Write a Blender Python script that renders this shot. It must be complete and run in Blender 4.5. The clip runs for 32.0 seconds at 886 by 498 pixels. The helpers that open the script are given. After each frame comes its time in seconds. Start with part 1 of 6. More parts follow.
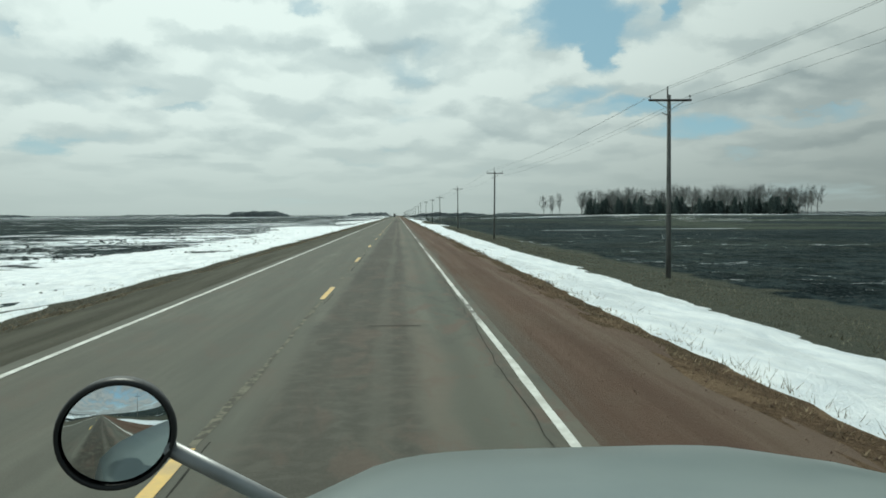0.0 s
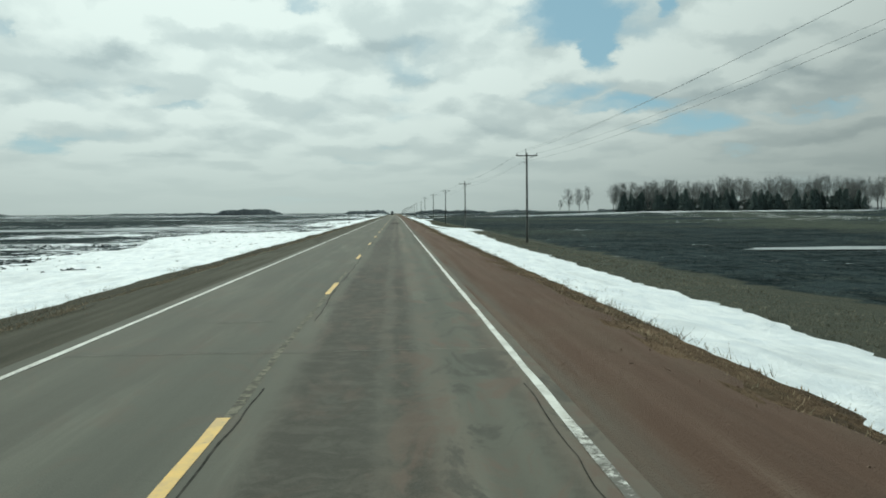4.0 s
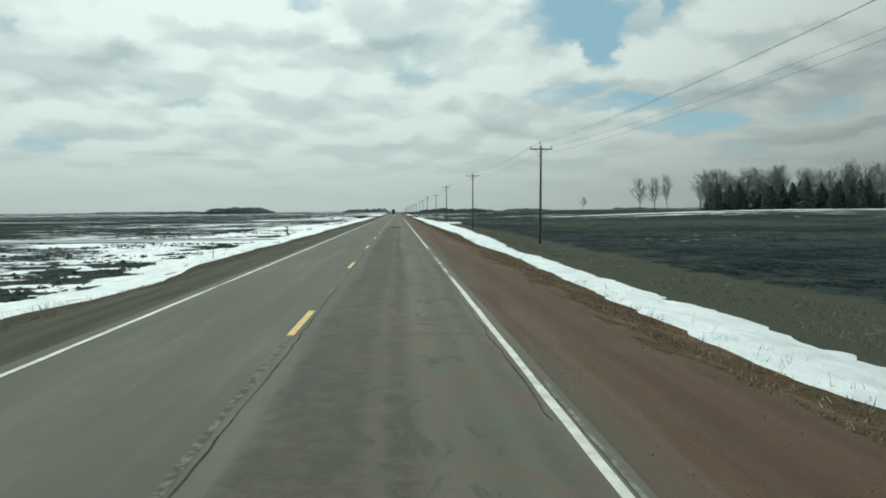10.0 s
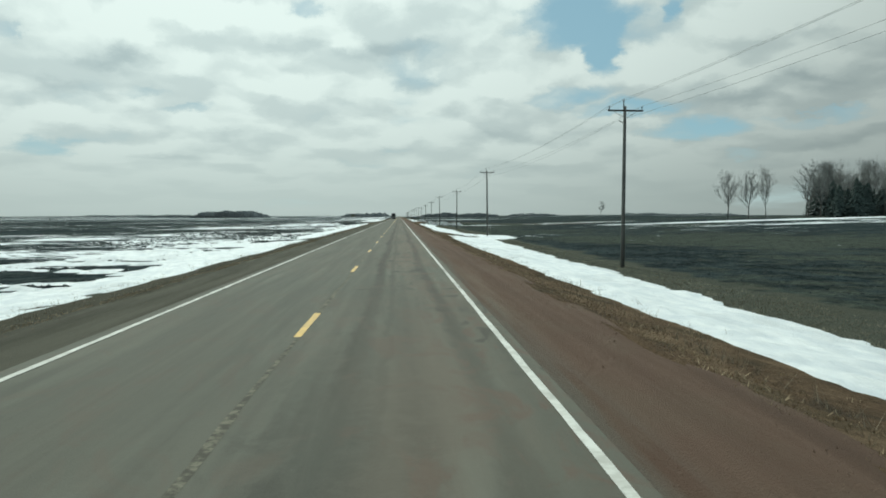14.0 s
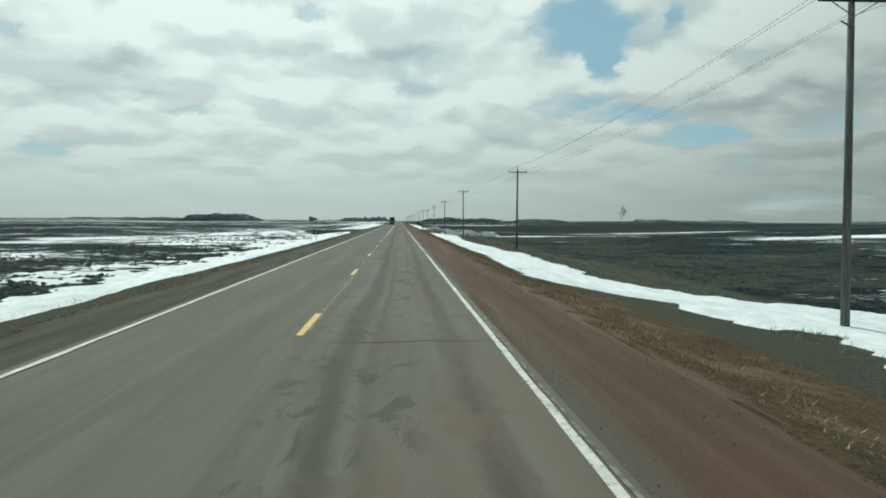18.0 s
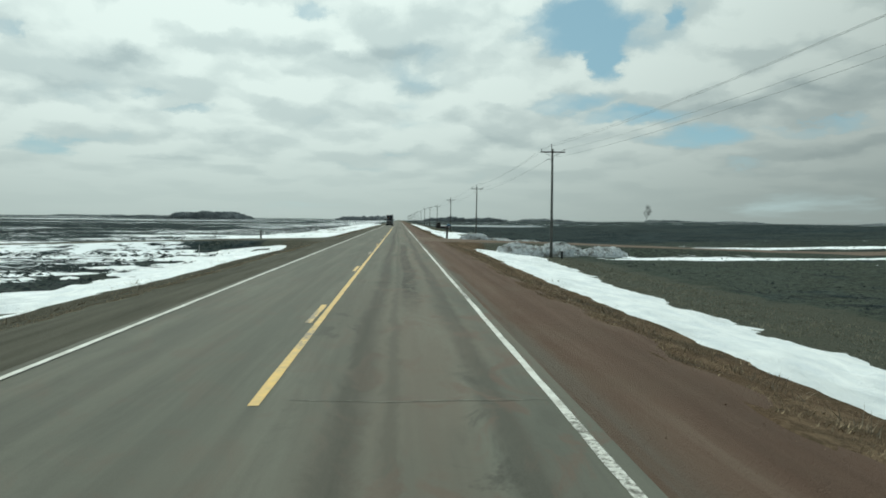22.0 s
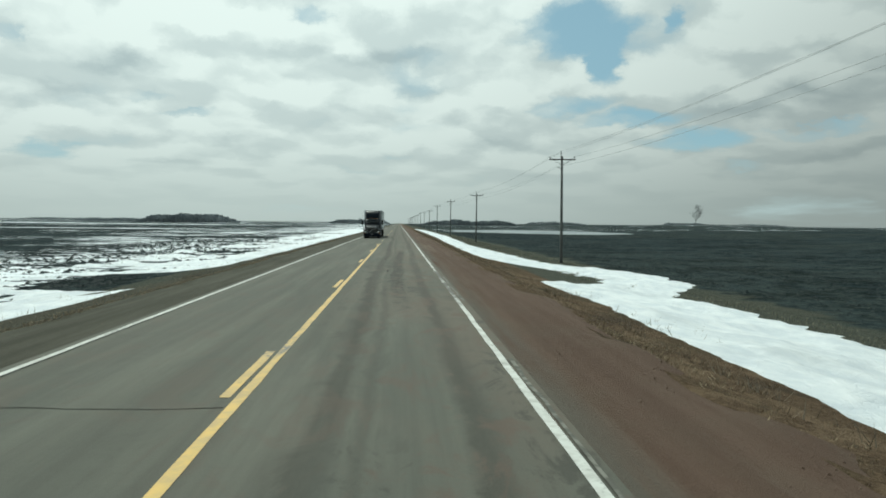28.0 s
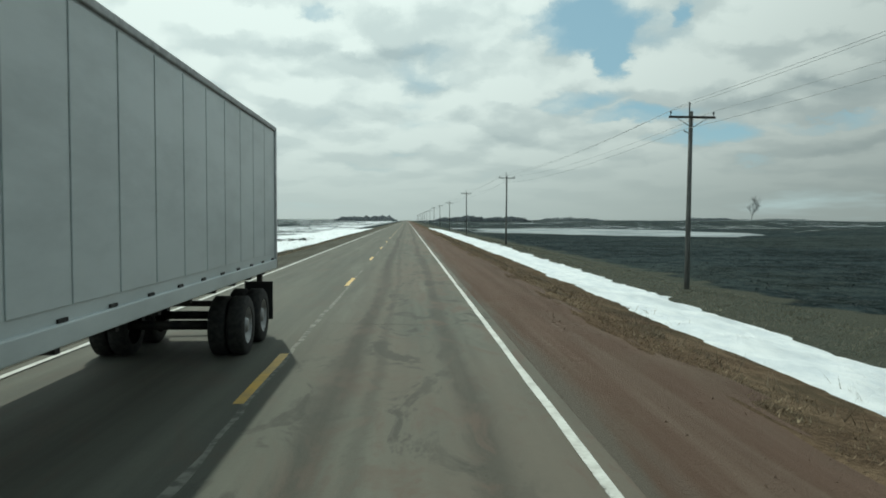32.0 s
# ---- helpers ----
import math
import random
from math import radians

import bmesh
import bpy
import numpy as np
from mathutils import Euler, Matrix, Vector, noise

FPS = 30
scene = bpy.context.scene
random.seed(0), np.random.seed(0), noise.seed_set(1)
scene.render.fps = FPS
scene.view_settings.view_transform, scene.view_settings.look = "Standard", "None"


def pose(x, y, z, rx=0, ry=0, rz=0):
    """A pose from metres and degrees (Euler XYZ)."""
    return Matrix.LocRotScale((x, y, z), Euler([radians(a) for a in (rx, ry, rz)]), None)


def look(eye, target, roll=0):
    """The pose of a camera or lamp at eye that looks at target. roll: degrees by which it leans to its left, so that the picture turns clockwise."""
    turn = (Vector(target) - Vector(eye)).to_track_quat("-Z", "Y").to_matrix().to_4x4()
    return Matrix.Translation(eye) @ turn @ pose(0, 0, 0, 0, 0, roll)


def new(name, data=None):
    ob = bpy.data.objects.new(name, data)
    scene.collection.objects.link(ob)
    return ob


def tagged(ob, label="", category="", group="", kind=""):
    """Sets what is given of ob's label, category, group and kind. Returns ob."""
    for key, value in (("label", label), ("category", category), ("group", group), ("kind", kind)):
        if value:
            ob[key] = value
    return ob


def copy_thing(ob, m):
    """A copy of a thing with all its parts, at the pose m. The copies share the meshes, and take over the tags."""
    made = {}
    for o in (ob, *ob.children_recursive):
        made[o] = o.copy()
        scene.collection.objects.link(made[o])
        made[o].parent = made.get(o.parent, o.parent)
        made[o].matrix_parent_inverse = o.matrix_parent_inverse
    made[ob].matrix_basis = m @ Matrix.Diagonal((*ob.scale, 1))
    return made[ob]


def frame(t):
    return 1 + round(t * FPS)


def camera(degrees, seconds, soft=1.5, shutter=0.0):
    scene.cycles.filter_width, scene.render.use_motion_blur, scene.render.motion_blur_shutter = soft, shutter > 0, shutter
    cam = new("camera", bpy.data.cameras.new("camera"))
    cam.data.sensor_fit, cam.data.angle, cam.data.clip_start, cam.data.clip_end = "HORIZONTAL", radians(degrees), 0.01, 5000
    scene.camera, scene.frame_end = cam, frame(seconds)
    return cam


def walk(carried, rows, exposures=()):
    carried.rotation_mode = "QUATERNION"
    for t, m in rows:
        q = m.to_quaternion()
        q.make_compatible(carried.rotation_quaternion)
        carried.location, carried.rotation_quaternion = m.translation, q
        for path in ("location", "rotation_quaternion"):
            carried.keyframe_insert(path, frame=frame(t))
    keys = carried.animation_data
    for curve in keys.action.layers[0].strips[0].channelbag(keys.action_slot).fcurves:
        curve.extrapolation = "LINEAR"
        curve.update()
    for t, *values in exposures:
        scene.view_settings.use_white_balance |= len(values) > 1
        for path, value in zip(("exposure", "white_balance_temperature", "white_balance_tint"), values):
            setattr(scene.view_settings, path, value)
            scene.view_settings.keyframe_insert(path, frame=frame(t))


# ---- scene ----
EYE = 2.30
# seconds, across, along, turn, tilt, lean
ROWS = [
    (0.0, 1.94, 0.00, -3.73, -2.83, -0.22),
    (0.5, 1.93, 13.12, -3.71, -2.89, -0.25),
    (1.0, 1.93, 26.25, -3.71, -2.92, -0.28),
    (1.5, 1.92, 39.37, -3.72, -2.87, -0.31),
    (2.0, 1.90, 52.50, -3.73, -2.78, -0.34),
    (2.5, 1.88, 65.62, -3.76, -2.74, -0.37),
    (3.0, 1.86, 78.75, -3.76, -2.81, -0.40),
    (3.5, 1.84, 91.89, -3.84, -2.95, -0.43),
    (4.0, 1.82, 105.04, -3.89, -3.03, -0.44),
    (4.5, 1.81, 118.21, -3.89, -3.07, -0.45),
    (5.0, 1.80, 131.39, -3.87, -3.07, -0.45),
    (5.5, 1.78, 144.58, -3.83, -3.04, -0.44),
    (6.0, 1.77, 157.77, -3.77, -2.99, -0.44),
    (6.5, 1.76, 170.97, -3.77, -3.02, -0.43),
    (7.0, 1.75, 184.17, -3.71, -3.03, -0.42),
    (7.5, 1.75, 197.39, -3.67, -3.01, -0.41),
    (8.0, 1.75, 210.64, -3.57, -3.10, -0.41),
    (8.5, 1.77, 223.93, -3.54, -3.10, -0.40),
    (9.0, 1.80, 237.24, -3.62, -3.01, -0.40),
    (9.5, 1.84, 250.57, -3.65, -3.08, -0.40),
    (10.0, 1.88, 263.91, -3.70, -3.14, -0.40),
    (10.5, 1.91, 277.25, -3.74, -3.19, -0.39),
    (11.0, 1.93, 290.59, -3.76, -3.12, -0.39),
    (11.5, 1.93, 303.91, -3.79, -3.16, -0.38),
    (12.0, 1.90, 317.23, -3.79, -3.12, -0.35),
    (12.5, 1.86, 330.52, -3.77, -3.06, -0.31),
    (13.0, 1.83, 343.80, -3.67, -2.83, -0.25),
    (13.5, 1.80, 357.07, -3.63, -2.73, -0.19),
    (14.0, 1.79, 370.34, -3.64, -2.75, -0.12),
    (14.5, 1.80, 383.61, -3.68, -2.60, -0.05),
    (15.0, 1.81, 396.88, -3.68, -2.55, 0.02),
    (15.5, 1.83, 410.14, -3.67, -2.56, 0.08),
    (16.0, 1.85, 423.40, -3.65, -2.59, 0.15),
    (16.5, 1.86, 436.66, -3.65, -2.60, 0.21),
    (17.0, 1.87, 449.91, -3.67, -2.54, 0.27),
    (17.5, 1.85, 463.16, -3.68, -2.47, 0.33),
    (18.0, 1.82, 476.41, -3.65, -2.34, 0.39),
    (18.5, 1.78, 489.66, -3.55, -2.29, 0.45),
    (19.0, 1.74, 502.90, -3.54, -2.24, 0.51),
    (19.5, 1.72, 516.11, -3.52, -2.35, 0.56),
    (20.0, 1.71, 529.28, -3.57, -2.39, 0.60),
    (20.5, 1.71, 542.40, -3.63, -2.41, 0.63),
    (21.0, 1.70, 555.49, -3.67, -2.46, 0.66),
    (21.5, 1.69, 568.54, -3.68, -2.47, 0.67),
    (22.0, 1.66, 581.59, -3.66, -2.39, 0.69),
    (22.5, 1.62, 594.63, -3.64, -2.41, 0.70),
    (23.0, 1.59, 607.69, -3.67, -2.36, 0.71),
    (23.5, 1.57, 620.78, -3.72, -2.30, 0.72),
    (24.0, 1.57, 633.92, -3.72, -2.21, 0.73),
    (24.5, 1.61, 647.12, -3.76, -2.18, 0.73),
    (25.0, 1.66, 660.37, -3.75, -2.06, 0.72),
    (25.5, 1.72, 673.65, -3.76, -2.00, 0.71),
    (26.0, 1.77, 686.94, -3.77, -2.02, 0.70),
    (26.5, 1.81, 700.23, -3.78, -2.10, 0.69),
    (27.0, 1.85, 713.53, -3.77, -2.17, 0.68),
    (27.5, 1.88, 726.84, -3.74, -2.19, 0.66),
    (28.0, 1.92, 740.18, -3.68, -2.13, 0.64),
    (28.5, 1.95, 753.54, -3.64, -2.24, 0.60),
    (29.0, 1.98, 766.92, -3.58, -2.18, 0.55),
    (29.5, 2.00, 780.31, -3.57, -2.27, 0.50),
    (30.0, 2.02, 793.71, -3.51, -2.45, 0.45),
    (30.5, 2.01, 807.11, -3.42, -2.32, 0.40),
    (31.0, 1.98, 820.51, -3.31, -2.36, 0.35),
    (31.5, 1.95, 833.90, -3.18, -2.42, 0.29),
    (32.0, 1.94, 847.30, -3.00, -2.41, 0.24),
]


def aim(row):
    t, x, y, turn, tilt, lean = row
    a, b = radians(turn), radians(tilt)
    eye = Vector((x, y, EYE))
    way = Vector((-math.sin(a) * math.cos(b), math.cos(a) * math.cos(b), math.sin(b)))
    return t, look(eye, eye + way * 10, lean)


cam = camera(65.4, 32.0, soft=1.75)
walk(cam, [aim(r) for r in ROWS], exposures=[(0.0, -0.42, 6200, -8), (32.0, -0.42, 6200, -8)])

# ---- world and sun ----
SUN_HEIGHT, SUN_TURN = radians(52), radians(16)   # turn: to the left of the road's way
world = bpy.data.worlds.new("world")
scene.world = world
world.use_nodes = True


class Nodes:
    """Short-hand for building a node tree."""

    def __init__(self, tree, keep=False):
        self.tree = tree
        if not keep:
            tree.nodes.clear()

    def add(self, kind):
        return self.tree.nodes.new(kind)

    def named(self, name):
        n = self.add("ShaderNodeAttribute")
        n.attribute_name = name
        return n.outputs["Fac"]

    def link(self, a, b):
        self.tree.links.new(a, b)

    def put(self, socket, value):
        if isinstance(value, bpy.types.NodeSocket):
            self.link(value, socket)
        elif value is not None:
            socket.default_value = value

    def math(self, op, a, b=None, clamp=False):
        n = self.add("ShaderNodeMath")
        n.operation, n.use_clamp = op, clamp
        self.put(n.inputs[0], a)
        self.put(n.inputs[1], b)
        return n.outputs[0]

    def vec(self, op, a, b=None):
        n = self.add("ShaderNodeVectorMath")
        n.operation = op
        self.put(n.inputs[0], a)
        self.put(n.inputs[1], b)
        return n.outputs["Value"] if op in ("LENGTH", "DISTANCE", "DOT_PRODUCT") else n.outputs["Vector"]

    def noise(self, vector, scale, detail=4.0, rough=0.55, distortion=0.0):
        n = self.add("ShaderNodeTexNoise")
        self.put(n.inputs["Vector"], vector)
        n.inputs["Scale"].default_value = scale
        n.inputs["Detail"].default_value = detail
        n.inputs["Roughness"].default_value = rough
        n.inputs["Distortion"].default_value = distortion
        return n.outputs["Fac"]

    def ramp(self, fac, lo, hi, a=0.0, b=1.0):
        n = self.add("ShaderNodeMapRange")
        n.interpolation_type = "SMOOTHSTEP"
        self.put(n.inputs["Value"], fac)
        for key, value in (("From Min", lo), ("From Max", hi), ("To Min", a), ("To Max", b)):
            n.inputs[key].default_value = value
        return n.outputs["Result"]

    def mix(self, fac, a, b):
        n = self.add("ShaderNodeMix")
        n.data_type = "RGBA"
        self.put(n.inputs[0], fac)
        for s, v in ((n.inputs[6], a), (n.inputs[7], b)):
            self.put(s, (*v, 1.0) if isinstance(v, tuple) and len(v) == 3 else v)
        return n.outputs[2]

    def xyz(self, x, y, z):
        n = self.add("ShaderNodeCombineXYZ")
        for s, v in zip(n.inputs, (x, y, z)):
            self.put(s, v)
        return n.outputs[0]

    def split(self, v):
        n = self.add("ShaderNodeSeparateXYZ")
        self.put(n.inputs[0], v)
        return n.outputs


def build_sky():
    w = Nodes(world.node_tree)
    sky = w.add("ShaderNodeTexSky")
    sky.sky_type, sky.sun_disc = "NISHITA", False
    sky.sun_elevation, sky.sun_rotation = SUN_HEIGHT, -SUN_TURN
    sky.air_density, sky.dust_density, sky.ozone_density = 1.0, 1.2, 1.2
    blue = w.vec("SCALE", sky.outputs[0])
    blue.node.inputs["Scale"].default_value = SKY_BLUE
    blue = w.mix(0.7, blue, (0.42, 0.64, 0.79))
    way = w.add("ShaderNodeTexCoord").outputs["Generated"]
    x, y, z = w.split(way)
    # degrees to the right of the road's way, and up
    side = w.math("MULTIPLY", w.math("ARCTAN2", x, y), 57.296)
    up = w.math("MULTIPLY", w.math("ARCSINE", z), 57.296)
    # features grow flatter and smaller towards the horizon
    tall = w.math("MULTIPLY", w.math("LOGARITHM", w.math("ADD", w.math("MAXIMUM", up, 0.0), 4.0), math.e), 17.0)
    flat = w.xyz(w.math("MULTIPLY", side, 0.62), tall, 0.0)
    warp = w.add("ShaderNodeTexNoise")
    w.put(warp.inputs["Vector"], flat)
    for key, value in (("Scale", 0.21), ("Detail", 9.0), ("Roughness", 0.66)):
        warp.inputs[key].default_value = value
    wob = w.vec("SUBTRACT", warp.outputs["Color"], (0.5, 0.5, 0.5))
    bent = w.vec("ADD", w.xyz(side, up, 0.0), w.vec("MULTIPLY", wob, (7.5, 4.0, 0.0)))

    def blots(spots, inner):
        """The strongest of several soft-edged ellipses in the sky."""
        most = None
        for gx, gy, wide, high, deep in spots:
            d = w.vec("MULTIPLY", w.vec("SUBTRACT", bent, (gx, gy, 0.0)), (1 / wide, 1 / high, 0.0))
            g = w.ramp(w.vec("LENGTH", d), inner, 1.35, deep, 0.0)
            most = g if most is None else w.math("MAXIMUM", most, g)
        return most

    def billows(rise):
        q = w.vec("ADD", w.vec("ADD", flat, w.vec("MULTIPLY", wob, (3.5, 3.5, 0.0))), (0.0, rise, 0.0))
        cells = w.add("ShaderNodeTexVoronoi")
        cells.feature = "SMOOTH_F1"
        w.put(cells.inputs["Vector"], w.vec("MULTIPLY", q, (1.0, 1.25, 1.0)))
        for key, value in (("Scale", 0.20), ("Detail", 2.0), ("Roughness", 0.5), ("Smoothness", 0.45)):
            cells.inputs[key].default_value = value
        puff = w.math("SUBTRACT", 0.75, w.math("MULTIPLY", cells.outputs["Distance"], 0.9))
        return w.math("ADD", w.math("MULTIPLY", w.noise(q, 0.12, 6.0, 0.54), 0.65), w.math("MULTIPLY", puff, 0.35))
    body, above = billows(0.0), billows(1.9)
    open_sky = blots(SKY_GAPS, 0.35)
    # the deck thins out overhead and behind
    thin = w.math("MAXIMUM", w.ramp(z, 0.42, 0.75, 0.0, 0.20), w.ramp(y, 0.45, -0.35, 0.0, 0.16))
    cover = w.math("SUBTRACT", w.math("SUBTRACT", w.math("ADD", body, 0.37), w.math("MULTIPLY", open_sky, 0.44)), thin)
    cloud = w.ramp(cover, 0.29, 0.59)
    # lit tops and thin rims, greyer undersides
    lit = w.ramp(w.math("SUBTRACT", body, above), -0.13, 0.11)
    under = blots(CLOUD_UNDERSIDES, 0.1)
    lit = w.math("SUBTRACT", w.math("ADD", w.math("MULTIPLY", lit, 0.62), 0.46), w.math("MULTIPLY", under, 0.60), True)
    lit = w.math("MULTIPLY", lit, w.ramp(cover, 0.40, 0.66, 0.72, 1.0))
    grey = w.mix(lit, CLOUD_DARK, CLOUD_LIT)
    # clouds glow towards the sun
    to_sun = Vector((-math.sin(SUN_TURN) * math.cos(SUN_HEIGHT), math.cos(SUN_TURN) * math.cos(SUN_HEIGHT), math.sin(SUN_HEIGHT)))
    glow = w.ramp(w.vec("DOT_PRODUCT", way, tuple(to_sun)), 0.36, 0.88, 0.48, 1.12)
    haze = w.ramp(z, 0.0, 0.15, 0.95, 0.0)
    grey = w.mix(haze, grey, CLOUD_HAZE)
    dim = w.vec("SCALE", grey)
    w.put(dim.node.inputs["Scale"], glow)
    color = w.mix(cloud, w.mix(w.ramp(z, 0.0, 0.13, 0.55, 0.0), blue, CLOUD_HAZE), dim)
    ground = w.ramp(z, -0.03, 0.0, 0.0, 1.0)
    color = w.mix(ground, (0.10, 0.10, 0.10), color)
    back = w.add("ShaderNodeBackground")
    w.put(back.inputs["Color"], color)
    back.inputs["Strength"].default_value = 1.0
    out = w.add("ShaderNodeOutputWorld")
    w.link(back.outputs[0], out.inputs[0])


SKY_BLUE = 0.10
CLOUD_LIT, CLOUD_DARK, CLOUD_HAZE = (1.10, 1.12, 1.12), (0.60, 0.66, 0.70), (0.88, 0.92, 0.92)
# right of the way, up, half width, half height (degrees), depth
SKY_GAPS = [(13.8, 15.4, 5.0, 2.77, 1.0), (16.5, 12.7, 2.0, 1.81, 0.95), (13.1, 9.5, 4.1, 1.24, 0.6), (18.9, 8.4, 4.9, 0.78, 0.6), (24.0, 6.6, 4.9, 0.99, 0.6), (32.2, 7.3, 5.9, 0.59, 0.6), (21.5, 15.8, 0.9, 0.97, 0.5), (-27.0, 5.0, 2.9, 1.19, 0.62), (-28.2, 12.4, 1.4, 1.07, 0.6), (-7.0, 16.6, 1.5, 0.93, 0.55), (1.2, 7.1, 2.7, 1.22, 0.42), (-0.1, 5.4, 2.8, 0.56, 0.32), (-19.3, 9.3, 1.9, 0.57, 0.4), (-16.4, 8.0, 3.2, 0.36, 0.3), (-2.9, 4.4, 4.0, 0.37, 0.25), (27.8, 4.7, 2.2, 0.38, 0.25)]
CLOUD_UNDERSIDES = [(-22.1, 11.9, 5.0, 1.21, 0.75), (-0.9, 13.3, 4.0, 0.94, 0.85), (-8.1, 13.6, 2.3, 0.83, 0.6), (-12.1, 11.1, 3.3, 0.69, 0.65), (-5.1, 6.9, 3.5, 0.65, 0.75), (-15.6, 6.1, 4.1, 0.58, 0.5), (7.4, 6.5, 3.9, 0.61, 0.45), (15.1, 6.7, 3.3, 0.68, 0.5), (32.2, 10.0, 4.0, 1.28, 0.65), (26.6, 8.7, 4.0, 0.68, 0.5), (2.8, 10.6, 2.8, 0.7, 0.4), (-25.8, 9.3, 3.5, 0.71, 0.5), (33.3, 5.2, 4.0, 0.71, 0.45), (-17.7, 4.6, 5.1, 0.4, 0.4), (9.2, 4.2, 5.5, 0.42, 0.4)]
build_sky()

sun = new("sun", bpy.data.lights.new("sun", "SUN"))
sun.data.energy, sun.data.angle, sun.data.color = 3.6, radians(0.8), (1.0, 0.95, 0.88)
sun.matrix_world = look((0, 0, 0), (math.sin(SUN_TURN) * math.cos(SUN_HEIGHT), -math.cos(SUN_TURN) * math.cos(SUN_HEIGHT), -math.sin(SUN_HEIGHT)))

# ---- small tools ----


def noise2(x, y, scale, octaves=3, seed=0):
    """Smooth value noise, about 0 to 1, at places x, y (arrays)."""
    x, y = np.asarray(x, float) / scale, np.asarray(y, float) / scale
    total, weight, amp = 0.0, 0.0, 1.0
    for k in range(octaves):
        xi, yi = np.floor(x).astype(np.int64), np.floor(y).astype(np.int64)
        fx, fy = x - xi, y - yi
        fx, fy = fx * fx * (3 - 2 * fx), fy * fy * (3 - 2 * fy)

        def spot(a, b):
            n = (a * 374761393 + b * 668265263 + (seed * 7 + k) * 974711) & 0x7FFFFFFF
            n = ((n ^ (n >> 13)) * 1274126177) & 0x7FFFFFFF
            return ((n ^ (n >> 16)) & 0xFFFF) / 65535.0
        a = spot(xi, yi) * (1 - fx) + spot(xi + 1, yi) * fx
        b = spot(xi, yi + 1) * (1 - fx) + spot(xi + 1, yi + 1) * fx
        total, weight = total + amp * (a * (1 - fy) + b * fy), weight + amp
        x, y, amp = x * 2.03 + 17.3, y * 2.03 + 5.1, amp * 0.5
    return total / weight


def smooth(v, lo, hi):
    t = np.clip((np.asarray(v, float) - lo) / (hi - lo), 0, 1)
    return t * t * (3 - 2 * t)


APPROACHES = [(669.5, 11.0)]   # along, width
PONDS = [(72.0, 1110.0, 50.0, 100.0), (-41.0, 370.0, 27.0, 7.0), (-78.0, 300.0, 62.0, 17.0), (50.0, 175.0, 13.0, 3.5), (82.0, 186.0, 17.0, 4.5)]   # across, along, half sizes
BARE_EAST = [(263.0, 4.0, 13.0), (499.0, 8.0, 17.0), (792.0, 4.0, 14.0)]   # old field entrances: along, bare, fading
BARE_WEST = [(264.0, 4.5, 11.0), (481.0, 2.0, 8.0), (786.0, 4.0, 11.0)]
PROFILE_X = [0.0, 3.66, 4.2, 6.2, 8.6, 10.0, 12.5, 15.0, 20.0, 60.0, 5000.0]
PROFILE_Z = [0.0, 0.0, -0.03, -0.12, -0.68, -0.95, -1.35, -1.62, -1.78, -1.8, -1.8]


def land(x, y):
    """The height of the ground at places x, y (arrays)."""
    x, y = np.broadcast_arrays(np.asarray(x, float), np.asarray(y, float))
    ax = np.abs(x)
    z = np.interp(ax, PROFILE_X, PROFILE_Z)
    for along, wide in APPROACHES:
        on = 1 - smooth(np.abs(y - along), wide * 0.5, wide * 0.5 + 5.5)
        reach = 60.0 if wide > 10 else 22.0
        fill = np.interp(ax, [0, 6.2, reach * 0.5, reach], [-0.02, -0.14, -0.75, -1.78])
        z = np.where(ax > 4.2, z + (np.maximum(fill, z) - z) * on, z)
    # low swells of the fields, rising to the wood on one side
    rise = smooth(x, 25, 230) * smooth(y, 330, 640) * (1 - smooth(y, 900, 1300))
    z = z + 4.0 * rise
    far = smooth(ax, 60, 400)
    z = z + far * 3.0 * (noise2(x, y, 420, 2, 3) - 0.5)
    z = z + smooth(np.maximum(ax, y - 1100), 900, 3200) * 5.0 * smooth(ax, 20, 300)
    z = z + 5.5 * np.exp(-((x - 360) / 170) ** 2 - ((y - 1520) / 190) ** 2)
    edge = smooth(ax, 7, 11)
    z = z + edge * (1 - far) * 0.22 * (noise2(x, y, 6.0, 3, 5) - 0.5)
    for px, py, rx, ry in PONDS:
        pond = 1 - smooth(((x - px) / rx) ** 2 + ((y - py) / ry) ** 2, 0.8, 1.6)
        z = z + (-1.90 - z) * pond
    return z


def sheet(name, xs, ys, lift=0.0, height=None):
    """A grid mesh over xs, ys that lies on the land."""
    gx, gy = np.meshgrid(xs, ys)
    gz = (land(gx, gy) if height is None else height(gx, gy)) + lift
    n, m = len(xs), len(ys)
    me = bpy.data.meshes.new(name)
    verts = np.stack([gx, gy, gz], -1).reshape(-1, 3)
    i = (np.arange(m - 1)[:, None] * n + np.arange(n - 1)[None, :]).ravel()
    faces = np.stack([i, i + 1, i + n + 1, i + n], 1)
    return me, verts, faces


def fill_mesh(me, verts, faces, flat=False):
    verts, faces = np.asarray(verts, np.float32), np.asarray(faces, np.int32)
    k = faces.shape[1]
    me.vertices.add(len(verts))
    me.vertices.foreach_set("co", verts.ravel())
    me.loops.add(faces.size)
    me.loops.foreach_set("vertex_index", faces.ravel())
    me.polygons.add(len(faces))
    me.polygons.foreach_set("loop_start", np.arange(0, faces.size, k, dtype=np.int32))
    me.polygons.foreach_set("use_smooth", np.full(len(faces), not flat))
    me.update(calc_edges=True)
    return me


def attribute(me, name, values):
    a = me.attributes.new(name, "FLOAT", "POINT")
    a.data.foreach_set("value", np.asarray(values, np.float32).ravel())


